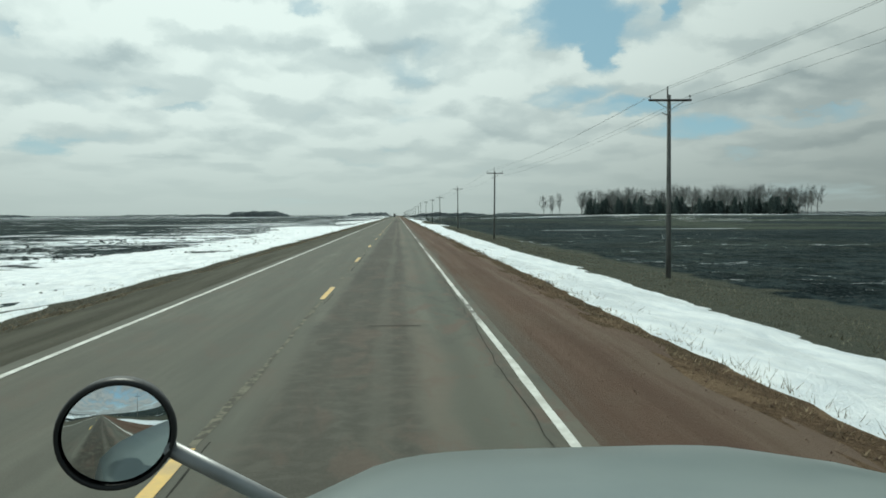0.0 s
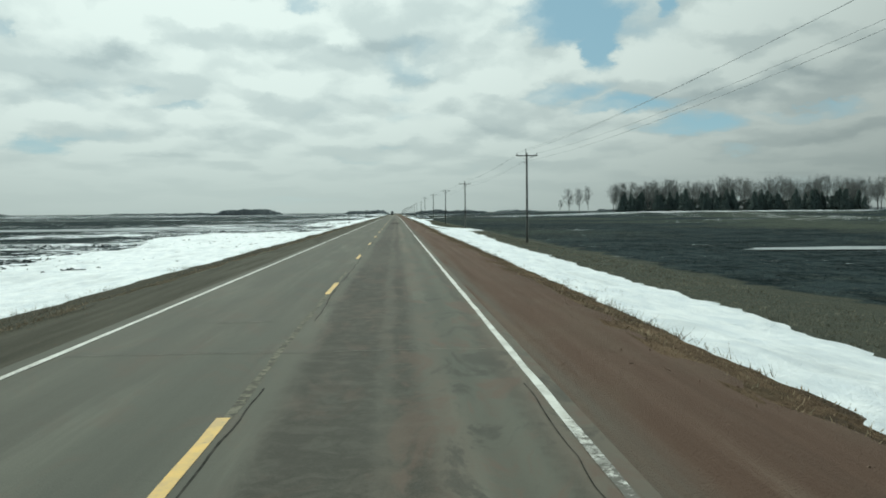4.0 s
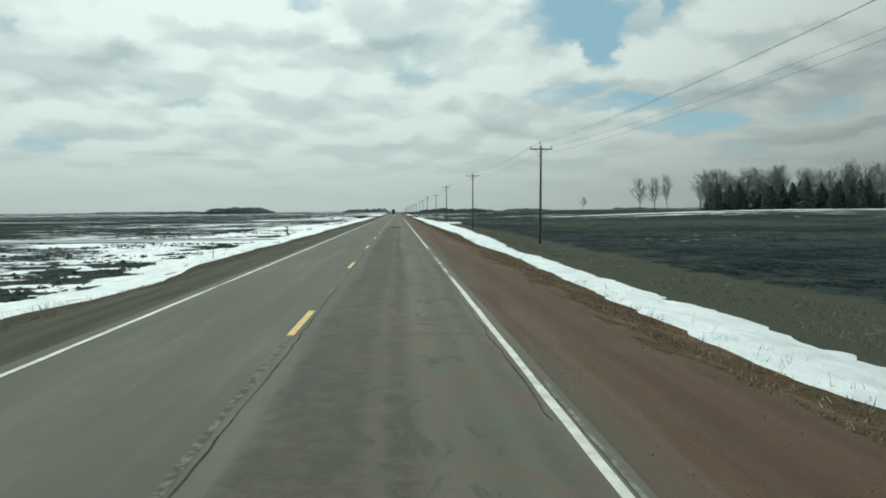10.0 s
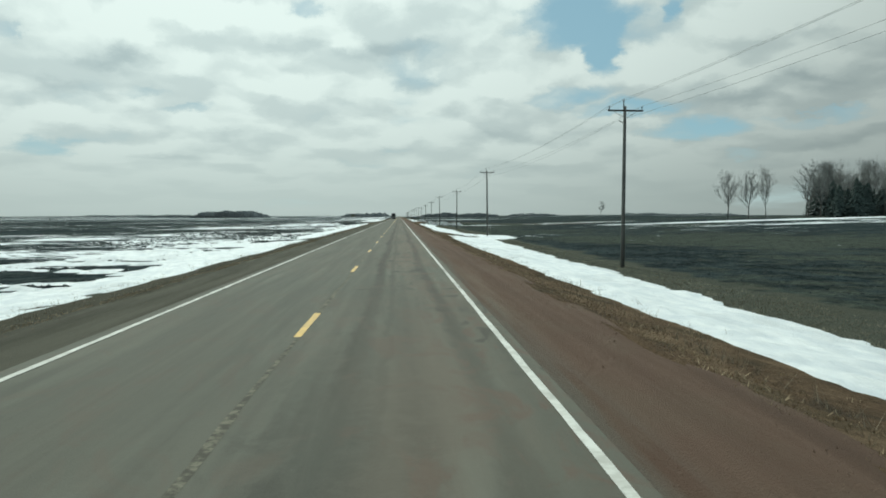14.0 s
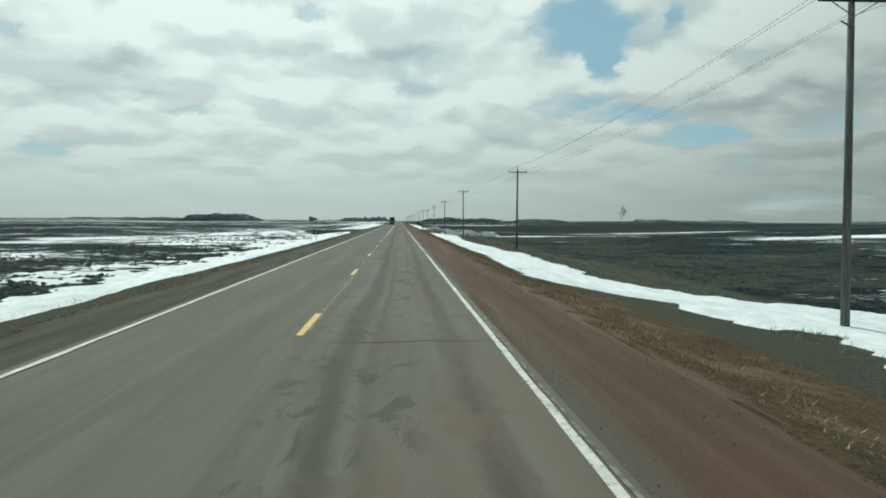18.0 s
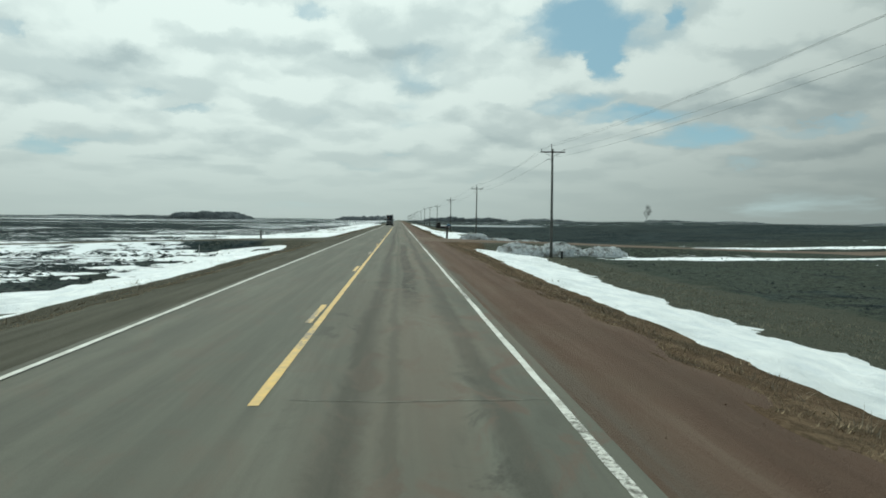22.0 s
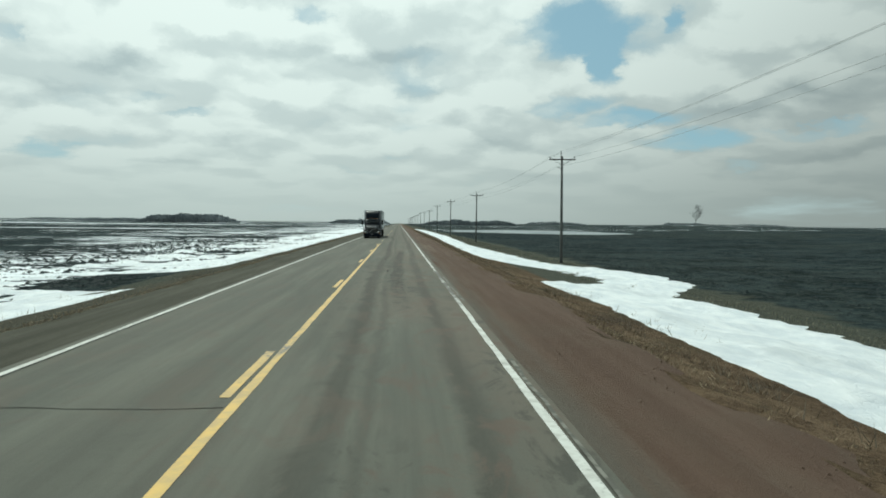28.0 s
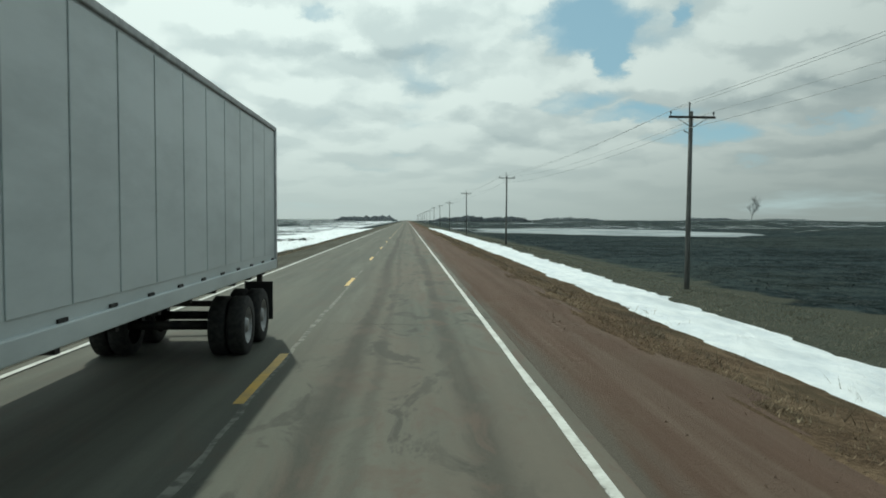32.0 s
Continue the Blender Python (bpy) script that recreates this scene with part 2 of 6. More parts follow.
def part(name, mesh, material, parent=None, label=""):
    """Links a bmesh or mesh as one object, under a thing or part."""
    if isinstance(mesh, bmesh.types.BMesh):
        me = bpy.data.meshes.new(name)
        mesh.to_mesh(me)
        mesh.free()
        mesh = me
    if material and not mesh.materials:
        mesh.materials.append(material)
    ob = new(name, mesh)
    if parent:
        ob.parent = parent
    return tagged(ob, label)


def empty(name, where=(0, 0, 0), label="", category="", group=""):
    ob = new(name)
    ob.location = where
    return tagged(ob, label, category, group)


def box(bm, cx, cy, cz, sx, sy, sz, bevel=0.0, m=None):
    """Adds a box by its centre and sizes, its edges softened."""
    made = bmesh.ops.create_cube(bm, size=1.0)["verts"]
    bmesh.ops.scale(bm, vec=(sx, sy, sz), verts=made)
    if bevel:
        edges = list({e for v in made for e in v.link_edges})
        out = bmesh.ops.bevel(bm, geom=edges, offset=bevel, segments=2, affect="EDGES", profile=0.5)
        made = list({v for f in out["faces"] for v in f.verts} | {v for v in made if v.is_valid})
    bmesh.ops.translate(bm, vec=(cx, cy, cz), verts=made)
    if m:
        bmesh.ops.transform(bm, matrix=m, verts=made)
    return made


def tube(bm, a, b, r0, r1=None, sides=8):
    """Adds a tapered rod from a to b."""
    a, b = Vector(a), Vector(b)
    r1 = r0 if r1 is None else r1
    turn = (b - a).to_track_quat("Z", "Y").to_matrix()
    rings = []
    for c, r in ((a, r0), (b, r1)):
        rings.append([bm.verts.new(c + turn @ Vector((r * math.cos(k * math.tau / sides), r * math.sin(k * math.tau / sides), 0))) for k in range(sides)])
    for k in range(sides):
        f = bm.faces.new((rings[0][k], rings[0][(k + 1) % sides], rings[1][(k + 1) % sides], rings[1][k]))
        f.smooth = sides > 5
    bm.faces.new(list(reversed(rings[0])))
    bm.faces.new(rings[1])


def pipe(bm, points, r, sides=8):
    for a, b in zip(points, points[1:]):
        tube(bm, a, b, r, r, sides)


def loft(bm, rings, close=True, caps=True, smooth_faces=True):
    """Joins rings of points, all of one length, into a skin."""
    vs = [[bm.verts.new(p) for p in ring] for ring in rings]
    n = len(vs[0])
    for a, b in zip(vs, vs[1:]):
        for k in range(n if close else n - 1):
            f = bm.faces.new((a[k], a[(k + 1) % n], b[(k + 1) % n], b[k]))
            f.smooth = smooth_faces
    if caps and close:
        bm.faces.new(list(reversed(vs[0])))
        bm.faces.new(vs[-1])
    return vs


# ---- materials ----


def material(name, build, rough=0.8, metal=0.0, bump=None, spec=0.4):
    """build(n, where) gives the colour socket or value, and may give (colour, roughness, bump height, bump depth)."""
    mat = bpy.data.materials.new(name)
    mat.use_nodes = True
    n = Nodes(mat.node_tree)
    bsdf = n.add("ShaderNodeBsdfPrincipled")
    out = n.add("ShaderNodeOutputMaterial")
    n.link(bsdf.outputs[0], out.inputs[0])
    where = n.add("ShaderNodeNewGeometry").outputs["Position"]
    got = build(n, where) if callable(build) else build
    color, rgh, height, depth = (tuple(got) + (None,) * 3)[:4] if isinstance(got, list) else (got, None, None, None)
    n.put(bsdf.inputs["Base Color"], (*color, 1.0) if isinstance(color, tuple) and len(color) == 3 else color)
    n.put(bsdf.inputs["Roughness"], rough if rgh is None else rgh)
    bsdf.inputs["Metallic"].default_value = metal
    bsdf.inputs["Specular IOR Level"].default_value = spec
    if height is not None:
        b = n.add("ShaderNodeBump")
        b.inputs["Strength"].default_value = 1.0
        b.inputs["Distance"].default_value = depth
        n.put(b.inputs["Height"], height)
        n.link(b.outputs[0], bsdf.inputs["Normal"])
    return mat


def stretched(n, where, x, y, z):
    return n.vec("MULTIPLY", where, (x, y, z))


def mat_asphalt(n, where):
    x, y, z = n.split(where)
    streak = n.noise(stretched(n, where, 1.0, 0.03, 1.0), 2.2, 5.0, 0.6)
    broad = n.noise(stretched(n, where, 1.0, 0.22, 1.0), 0.35, 4.0, 0.6)
    blot = n.noise(stretched(n, where, 1.0, 0.45, 1.0), 1.3, 6.0, 0.70, 0.8)
    mottle = n.noise(stretched(n, where, 0.8, 1.0, 1.0), 3.6, 6.0, 0.70, 0.6)
    grain = n.noise(where, 60.0, 2.0, 0.6)
    base = n.mix(n.ramp(streak, 0.32, 0.68), (0.082, 0.083, 0.069), (0.116, 0.117, 0.096))
    lane = n.ramp(x, 0.0, 0.4)
    wander = n.math("MULTIPLY", n.math("SUBTRACT", n.noise(stretched(n, where, 0.2, 0.05, 1.0), 1.0, 3.0, 0.5), 0.5), 0.9)
    edge = n.math("MULTIPLY", n.math("SUBTRACT", blot, 0.5), 0.55)
    across = n.math("ADD", n.math("ADD", x, wander), edge)

    def band(at, inner, outer, much):
        return n.ramp(n.math("ABSOLUTE", n.math("SUBTRACT", across, at)), inner, outer, much, 0.0)
    base = n.mix(n.ramp(y, 350.0, 400.0, 0.45, 0.0), base, (0.074, 0.075, 0.062))
    # brown dust over the lane at hand, with a windscreen reflection's warm tint added
    dust = n.math("MULTIPLY", n.ramp(x, -0.5, 2.4, 0.15, 0.70), n.ramp(broad, 0.34, 0.60))
    base = n.mix(dust, base, (0.138, 0.112, 0.088))
    pale = n.ramp(n.noise(stretched(n, where, 1.0, 0.1, 1.0), 0.9, 5.0, 0.65), 0.50, 0.70, 0.0, 0.6)
    base = n.mix(pale, base, (0.148, 0.147, 0.121))
    # an older, mottled surface with a dark worn middle, then a smoother one with narrow wheel tracks
    here = n.ramp(n.noise(stretched(n, where, 0.5, 1.0, 1.0), 0.03, 3.0, 0.6), 0.36, 0.60, 0.65, 1.0)
    old = n.ramp(y, 350.0, 400.0, 1.0, 0.0)
    strip_pale = band(1.66, 0.05, 0.22, 0.45)
    worn = n.math("SUBTRACT", n.math("MAXIMUM", band(1.25, 0.72, 1.10, 1.0), band(3.45, 0.02, 0.25, 0.5)), strip_pale, True)
    worn = n.math("MULTIPLY", n.math("MULTIPLY", worn, old), n.math("MULTIPLY", here, n.ramp(mottle, 0.34, 0.58, 0.50, 1.0)))
    tyre = n.math("MAXIMUM", n.math("MAXIMUM", band(1.05, 0.06, 0.34, 0.75), band(2.85, 0.06, 0.30, 0.65)), band(1.55, 0.02, 0.16, 0.4))
    tyre = n.math("MULTIPLY", n.math("MULTIPLY", tyre, n.ramp(y, 350.0, 400.0, 0.35, 1.0)), n.ramp(streak, 0.35, 0.6, 0.55, 1.0))
    # the outer part of the lane is greener on the old surface; a coarse torn band runs mid-lane in two stretches
    base = n.mix(n.math("MULTIPLY", band(3.05, 0.25, 0.60, 0.55), old), base, (0.088, 0.098, 0.080))
    torn = n.math("MAXIMUM", n.math("MULTIPLY", n.ramp(y, 596.0, 606.0), n.ramp(y, 648.0, 640.0)), n.math("MULTIPLY", n.ramp(y, 758.0, 766.0), n.ramp(y, 800.0, 792.0)))
    torn = n.math("MULTIPLY", n.math("MULTIPLY", torn, band(1.95, 0.16, 0.36, 1.0)), n.ramp(mottle, 0.40, 0.56, 0.25, 1.0))
    worn = n.math("MAXIMUM", worn, torn)
    dark = n.math("MULTIPLY", n.math("MAXIMUM", worn, tyre), lane)
    base = n.mix(dark, base, (0.036, 0.033, 0.026))
    west = n.math("MULTIPLY", n.math("MULTIPLY", n.math("MAXIMUM", band(-1.0, 0.2, 0.6, 0.4), band(-2.6, 0.2, 0.6, 0.4)), here), n.ramp(mottle, 0.3, 0.7, 0.5, 1.0))
    base = n.mix(west, base, (0.072, 0.074, 0.062))
    scuff = n.math("MULTIPLY", n.ramp(blot, 0.52, 0.62), n.ramp(n.noise(stretched(n, where, 0.6, 0.1, 1.0), 0.5, 3.0, 0.5), 0.46, 0.58, 0.0, 0.75))
    base = n.mix(n.math("MULTIPLY", scuff, n.ramp(x, -0.2, 0.5, 0.2, 1.0)), base, (0.052, 0.050, 0.042))
    # reddish blots put the windscreen's red reflection into the lane colour
    red = n.math("MULTIPLY", n.ramp(blot, 0.50, 0.36), n.ramp(x, 0.2, 3.0, 0.25, 0.70))
    base = n.mix(red, base, (0.118, 0.080, 0.062))
    base = n.mix(n.ramp(grain, 0.35, 0.8, 0.0, 0.35), base, (0.16, 0.157, 0.136))
    return [base, n.ramp(grain, 0.2, 0.8, 0.65, 0.9), n.math("ADD", n.math("MULTIPLY", grain, 0.3), n.math("MULTIPLY", mottle, 0.45)), 0.014]


def mat_red_gravel(n, where):
    x, y, z = n.split(where)
    streak = n.noise(stretched(n, where, 1.0, 0.04, 1.0), 2.2, 5.0, 0.6)
    blot = n.noise(stretched(n, where, 1.0, 0.5, 1.0), 0.6, 6.0, 0.65)
    stone = n.noise(where, 28.0, 4.0, 0.7)
    # redness: partly the gravel's own, partly a windscreen reflection put into the colour
    c = n.mix(n.ramp(streak, 0.3, 0.7), (0.096, 0.060, 0.043), (0.122, 0.080, 0.059))
    c = n.mix(n.ramp(blot, 0.46, 0.64, 0.0, 0.45), c, (0.118, 0.088, 0.064))
    sweep = n.noise(stretched(n, where, 0.8, 0.025, 1.0), 1.1, 5.0, 0.6, 0.3)
    c = n.mix(n.ramp(sweep, 0.54, 0.66, 0.0, 0.55), c, (0.165, 0.126, 0.096))
    c = n.mix(n.ramp(sweep, 0.46, 0.34, 0.0, 0.60), c, (0.080, 0.052, 0.038))
    c = n.mix(n.math("MULTIPLY", n.ramp(x, 4.0, 4.7, 0.85, 0.0), n.ramp(streak, 0.35, 0.6)), c, (0.110, 0.100, 0.082))
    rut = n.ramp(n.math("ABSOLUTE", n.math("SUBTRACT", n.math("ADD", x, n.math("MULTIPLY", n.math("SUBTRACT", blot, 0.5), 0.5)), 5.35)), 0.05, 0.30, 0.35, 0.0)
    c = n.mix(rut, c, (0.078, 0.048, 0.035))
    c = n.mix(n.ramp(stone, 0.56, 0.75, 0.0, 0.4), c, (0.185, 0.135, 0.105))
    return [c, None, n.math("ADD", stone, n.math("MULTIPLY", blot, 0.9)), 0.035]


def mat_cross_gravel(n, where):
    blot = n.noise(where, 0.55, 6.0, 0.65, 0.5)
    rut = n.noise(stretched(n, where, 0.3, 1.0, 1.0), 0.7, 5.0, 0.6, 0.5)
    stone = n.noise(where, 28.0, 4.0, 0.7)
    c = n.mix(n.ramp(rut, 0.3, 0.7), (0.112, 0.080, 0.062), (0.165, 0.125, 0.100))
    c = n.mix(n.ramp(blot, 0.42, 0.62, 0.0, 0.7), c, (0.140, 0.114, 0.091))
    c = n.mix(n.ramp(stone, 0.56, 0.75, 0.0, 0.5), c, (0.26, 0.21, 0.17))
    return [c, None, n.math("ADD", stone, n.math("MULTIPLY", blot, 0.9)), 0.035]


def mat_grey_gravel(n, where):
    streak = n.noise(stretched(n, where, 1.0, 0.06, 1.0), 1.8, 5.0, 0.6)
    stone = n.noise(where, 28.0, 4.0, 0.7)
    c = n.mix(n.ramp(streak, 0.3, 0.7), (0.062, 0.059, 0.046), (0.100, 0.096, 0.076))
    c = n.mix(n.ramp(stone, 0.58, 0.75, 0.0, 0.4), c, (0.2, 0.18, 0.15))
    return [c, None, stone, 0.03]


def mat_ground(n, where):
    clod = n.noise(where, 2.2, 6.0, 0.7)
    clump = n.noise(where, 0.35, 5.0, 0.6)
    rows = n.noise(stretched(n, where, 0.02, 1.0, 1.0), 0.9, 4.0, 0.6)
    broad = n.noise(where, 0.012, 4.0, 0.55)
    lump = n.noise(stretched(n, where, 1.0, 0.6, 1.0), 0.55, 7.0, 0.72, 0.4)
    big = n.noise(stretched(n, where, 0.5, 1.0, 1.0), 0.14, 6.0, 0.65)
    soil = n.mix(n.ramp(n.math("ADD", n.math("MULTIPLY", lump, 0.6), n.math("MULTIPLY", big, 0.4)), 0.43, 0.57), (0.004, 0.009, 0.011), (0.032, 0.046, 0.049))
    soil = n.mix(n.ramp(clod, 0.52, 0.64, 0.0, 0.75), soil, (0.062, 0.076, 0.072))
    soil = n.mix(n.ramp(rows, 0.5, 0.75, 0.0, 0.2), soil, (0.034, 0.038, 0.036))
    stubble = n.mix(n.ramp(clod, 0.35, 0.65), (0.030, 0.038, 0.030), (0.094, 0.104, 0.080))
    stubbly = n.math("MULTIPLY", n.ramp(n.math("ADD", broad, n.math("MULTIPLY", n.math("SUBTRACT", clump, 0.5), 0.45)), 0.46, 0.57), n.math("MAXIMUM", n.ramp(n.split(where)[0], 38.0, 120.0, 0.25, 0.9), n.ramp(n.split(where)[1], 200.0, 260.0, 0.0, 0.7)))
    stubbly = n.math("MULTIPLY", stubbly, n.ramp(n.split(where)[0], -30.0, 0.0, 0.3, 1.0))
    stubbly = n.math("MULTIPLY", stubbly, n.ramp(n.split(where)[1], 680.0, 740.0, 1.0, 0.25))
    soil = n.mix(stubbly, soil, stubble)
    fine = n.noise(where, 9.0, 5.0, 0.7)
    grass = n.mix(n.ramp(fine, 0.3, 0.7), (0.040, 0.045, 0.037), (0.105, 0.108, 0.086))
    grass = n.mix(n.ramp(clump, 0.4, 0.62, 0.0, 0.7), grass, (0.076, 0.077, 0.060))
    c = n.mix(n.ramp(n.math("ADD", n.named("grass"), n.math("MULTIPLY", n.math("SUBTRACT", clump, 0.5), 1.1)), 0.40, 0.60), soil, grass)
    verge = n.mix(n.ramp(fine, 0.3, 0.7), (0.060, 0.040, 0.026), (0.150, 0.105, 0.068))
    verge = n.mix(n.ramp(clump, 0.45, 0.65, 0.0, 0.6), verge, (0.075, 0.062, 0.040))
    verge = n.mix(n.ramp(lump, 0.50, 0.62, 0.0, 0.8), verge, (0.175, 0.125, 0.082))
    verge = n.mix(n.ramp(lump, 0.46, 0.36, 0.0, 0.7), verge, (0.050, 0.040, 0.030))
    west = n.ramp(n.split(where)[0], -1.0, 1.0, 0.9, 0.0)
    verge = n.mix(west, verge, n.mix(n.ramp(fine, 0.3, 0.7), (0.048, 0.047, 0.036), (0.106, 0.102, 0.080)))
    c = n.mix(n.ramp(n.math("ADD", n.named("verge"), n.math("MULTIPLY", n.math("SUBTRACT", clump, 0.5), 0.5)), 0.40, 0.60), c, verge)
    rag = n.noise(stretched(n, where, 0.5, 1.0, 1.0), 0.8, 7.0, 0.72)
    far_rag = n.noise(where, 0.055, 7.0, 0.62)
    s = n.math("ADD", n.named("snow"), n.math("ADD", n.math("MULTIPLY", n.math("SUBTRACT", rag, 0.5), 1.25), n.math("MULTIPLY", n.math("SUBTRACT", far_rag, 0.5), 1.05)))
    snow = n.ramp(s, 0.47, 0.56)
    c = n.mix(snow, c, (0.80, 0.83, 0.86))
    rough_mix = n.ramp(snow, 0.0, 1.0, 0.95, 0.6)
    height = n.math("ADD", n.math("MULTIPLY", n.math("ADD", clod, n.math("MULTIPLY", fine, 0.3)), n.ramp(snow, 0.0, 1.0, 1.0, 0.15)), n.math("MULTIPLY", snow, 0.3))
    return [c, rough_mix, height, 0.22]


def mat_snow(n, where):
    a = n.noise(stretched(n, where, 1.0, 0.6, 1.0), 1.2, 6.0, 0.6)
    b = n.noise(where, 14.0, 4.0, 0.7)
    dirt = n.ramp(n.noise(stretched(n, where, 1.0, 0.45, 1.0), 0.9, 7.0, 0.7), 0.66, 0.80, 0.0, 0.55)
    melt = n.noise(stretched(n, where, 1.0, 0.3, 1.0), 0.35, 5.0, 0.6)
    c = n.mix(n.ramp(a, 0.3, 0.7), (0.66, 0.70, 0.74), (0.86, 0.88, 0.89))
    c = n.mix(n.ramp(melt, 0.50, 0.68, 0.0, 0.55), c, (0.52, 0.55, 0.57))
    c = n.mix(dirt, c, (0.30, 0.28, 0.25))
    c = n.mix(n.ramp(b, 0.58, 0.74, 0.0, 0.5), c, (0.42, 0.43, 0.43))
    return [c, 0.6, n.math("ADD", a, n.math("MULTIPLY", b, 0.25)), 0.22]


def worn_paint(color):
    def build(n, where):
        chip = n.noise(where, 9.0, 6.0, 0.75)
        patch = n.noise(stretched(n, where, 1.0, 0.12, 1.0), 1.0, 4.0, 0.6)
        wear = n.named("wear")
        gone = n.ramp(n.math("ADD", n.math("ADD", n.math("MULTIPLY", chip, 0.45), n.math("MULTIPLY", patch, 0.75)), n.math("MULTIPLY", wear, 0.10)), 0.66, 0.76)
        # short breaks where cracks from the road's edge cut the line
        cut = n.math("MULTIPLY", n.ramp(n.noise(stretched(n, where, 0.6, 1.0, 0.0), 0.75, 4.0, 0.7), 0.53, 0.57), wear)
        gone = n.math("MAXIMUM", gone, cut)
        dirty = n.mix(n.ramp(n.noise(where, 2.5, 5.0, 0.7), 0.35, 0.7, 0.0, 0.45), color, (0.16, 0.14, 0.11))
        return n.mix(gone, dirty, (0.09, 0.085, 0.072))
    return build


M_ASPHALT = material("asphalt", mat_asphalt, spec=0.12)
M_RED = material("red_gravel", mat_red_gravel, 0.92, spec=0.14)
M_GREY = material("grey_gravel", mat_grey_gravel, 0.95, spec=0.08)
M_CROSS = material("side_road_gravel", mat_cross_gravel, 0.95, spec=0.08)
M_GROUND = material("field_ground", mat_ground, spec=0.03)
M_SNOW = material("old_snow", mat_snow, spec=0.3)
M_WHITE_PAINT = material("white_road_paint", worn_paint((0.62, 0.62, 0.58)), 0.7)
M_YELLOW_PAINT = material("yellow_road_paint", worn_paint((0.62, 0.385, 0.06)), 0.5, spec=0.45)
M_SEAL = material("crack_sealant", lambda n, w: n.mix(n.ramp(n.noise(w, 5.0, 4.0), 0.35, 0.65), (0.026, 0.026, 0.023), (0.060, 0.057, 0.050)), 0.9, spec=0.03)
M_GHOST = material("old_paint", lambda n, w: n.mix(n.ramp(n.noise(w, 6.0, 6.0, 0.7), 0.42, 0.60), (0.080, 0.076, 0.063), (0.175, 0.165, 0.128)), 0.85, spec=0.1)
M_CRACK = material("pale_crack", lambda n, w: n.mix(n.ramp(n.noise(w, 4.0, 5.0), 0.4, 0.6), (0.095, 0.092, 0.078), (0.20, 0.195, 0.165)), 0.9)


def mat_wood(dark, light):
    def build(n, where):
        g = n.noise(stretched(n, where, 9.0, 9.0, 0.5), 2.0, 6.0, 0.6)
        b = n.noise(where, 0.8, 3.0, 0.5)
        c = n.mix(n.ramp(g, 0.3, 0.7), dark, light)
        return [n.mix(n.ramp(b, 0.4, 0.7, 0.0, 0.4), c, dark), None, g, 0.01]
    return build


M_POLE = material("weathered_pole", mat_wood((0.085, 0.085, 0.080), (0.20, 0.197, 0.185)), 0.9, spec=0.2)
M_ARM = material("crossarm_wood", mat_wood((0.035, 0.03, 0.028), (0.09, 0.08, 0.07)), 0.9, spec=0.2)
M_STEEL = material("galvanised_steel", lambda n, w: n.mix(n.ramp(n.noise(w, 6.0, 4.0), 0.3, 0.7), (0.22, 0.22, 0.22), (0.36, 0.36, 0.36)), 0.5, 0.7)
M_INSULATOR = material("grey_porcelain", (0.07, 0.075, 0.08), 0.25)
M_WIRE = material("aged_wire", (0.26, 0.28, 0.29), 0.6, 0.2)
M_BARK = material("bark", mat_wood((0.085, 0.082, 0.078), (0.20, 0.19, 0.175)), 0.95, spec=0.2)
M_TWIG = material("twigs", lambda n, w: n.mix(n.ramp(n.noise(w, 0.5, 4.0), 0.35, 0.65), (0.17, 0.175, 0.17), (0.30, 0.30, 0.285)), 0.95, spec=0.1)
# far twigs are paler and bluer: distance haze put into their colour
M_FAR = material("haze_tinted_far_twigs", lambda n, w: n.mix(n.ramp(n.noise(w, 0.06, 4.0), 0.35, 0.65), (0.24, 0.26, 0.27), (0.40, 0.42, 0.43)), 0.95, spec=0.1)
M_FIR = material("fir_needles", lambda n, w: n.mix(n.ramp(n.noise(w, 1.2, 4.0), 0.3, 0.7), (0.060, 0.088, 0.084), (0.125, 0.158, 0.144)), 0.9, spec=0.2)
M_DRY_GRASS = material("dry_grass", lambda n, w: n.mix(n.ramp(n.noise(w, 1.4, 4.0), 0.3, 0.7), (0.22, 0.165, 0.11), (0.44, 0.35, 0.23)), 0.9, spec=0.2)

# ---- ground, road, shoulders ----


def spread(stops):
    """Numbers from (start, end, step) runs."""
    out = []
    for a, b, step in stops:
        out += list(np.arange(a, b, step))
    return np.array(sorted(set(np.round(out, 3))))


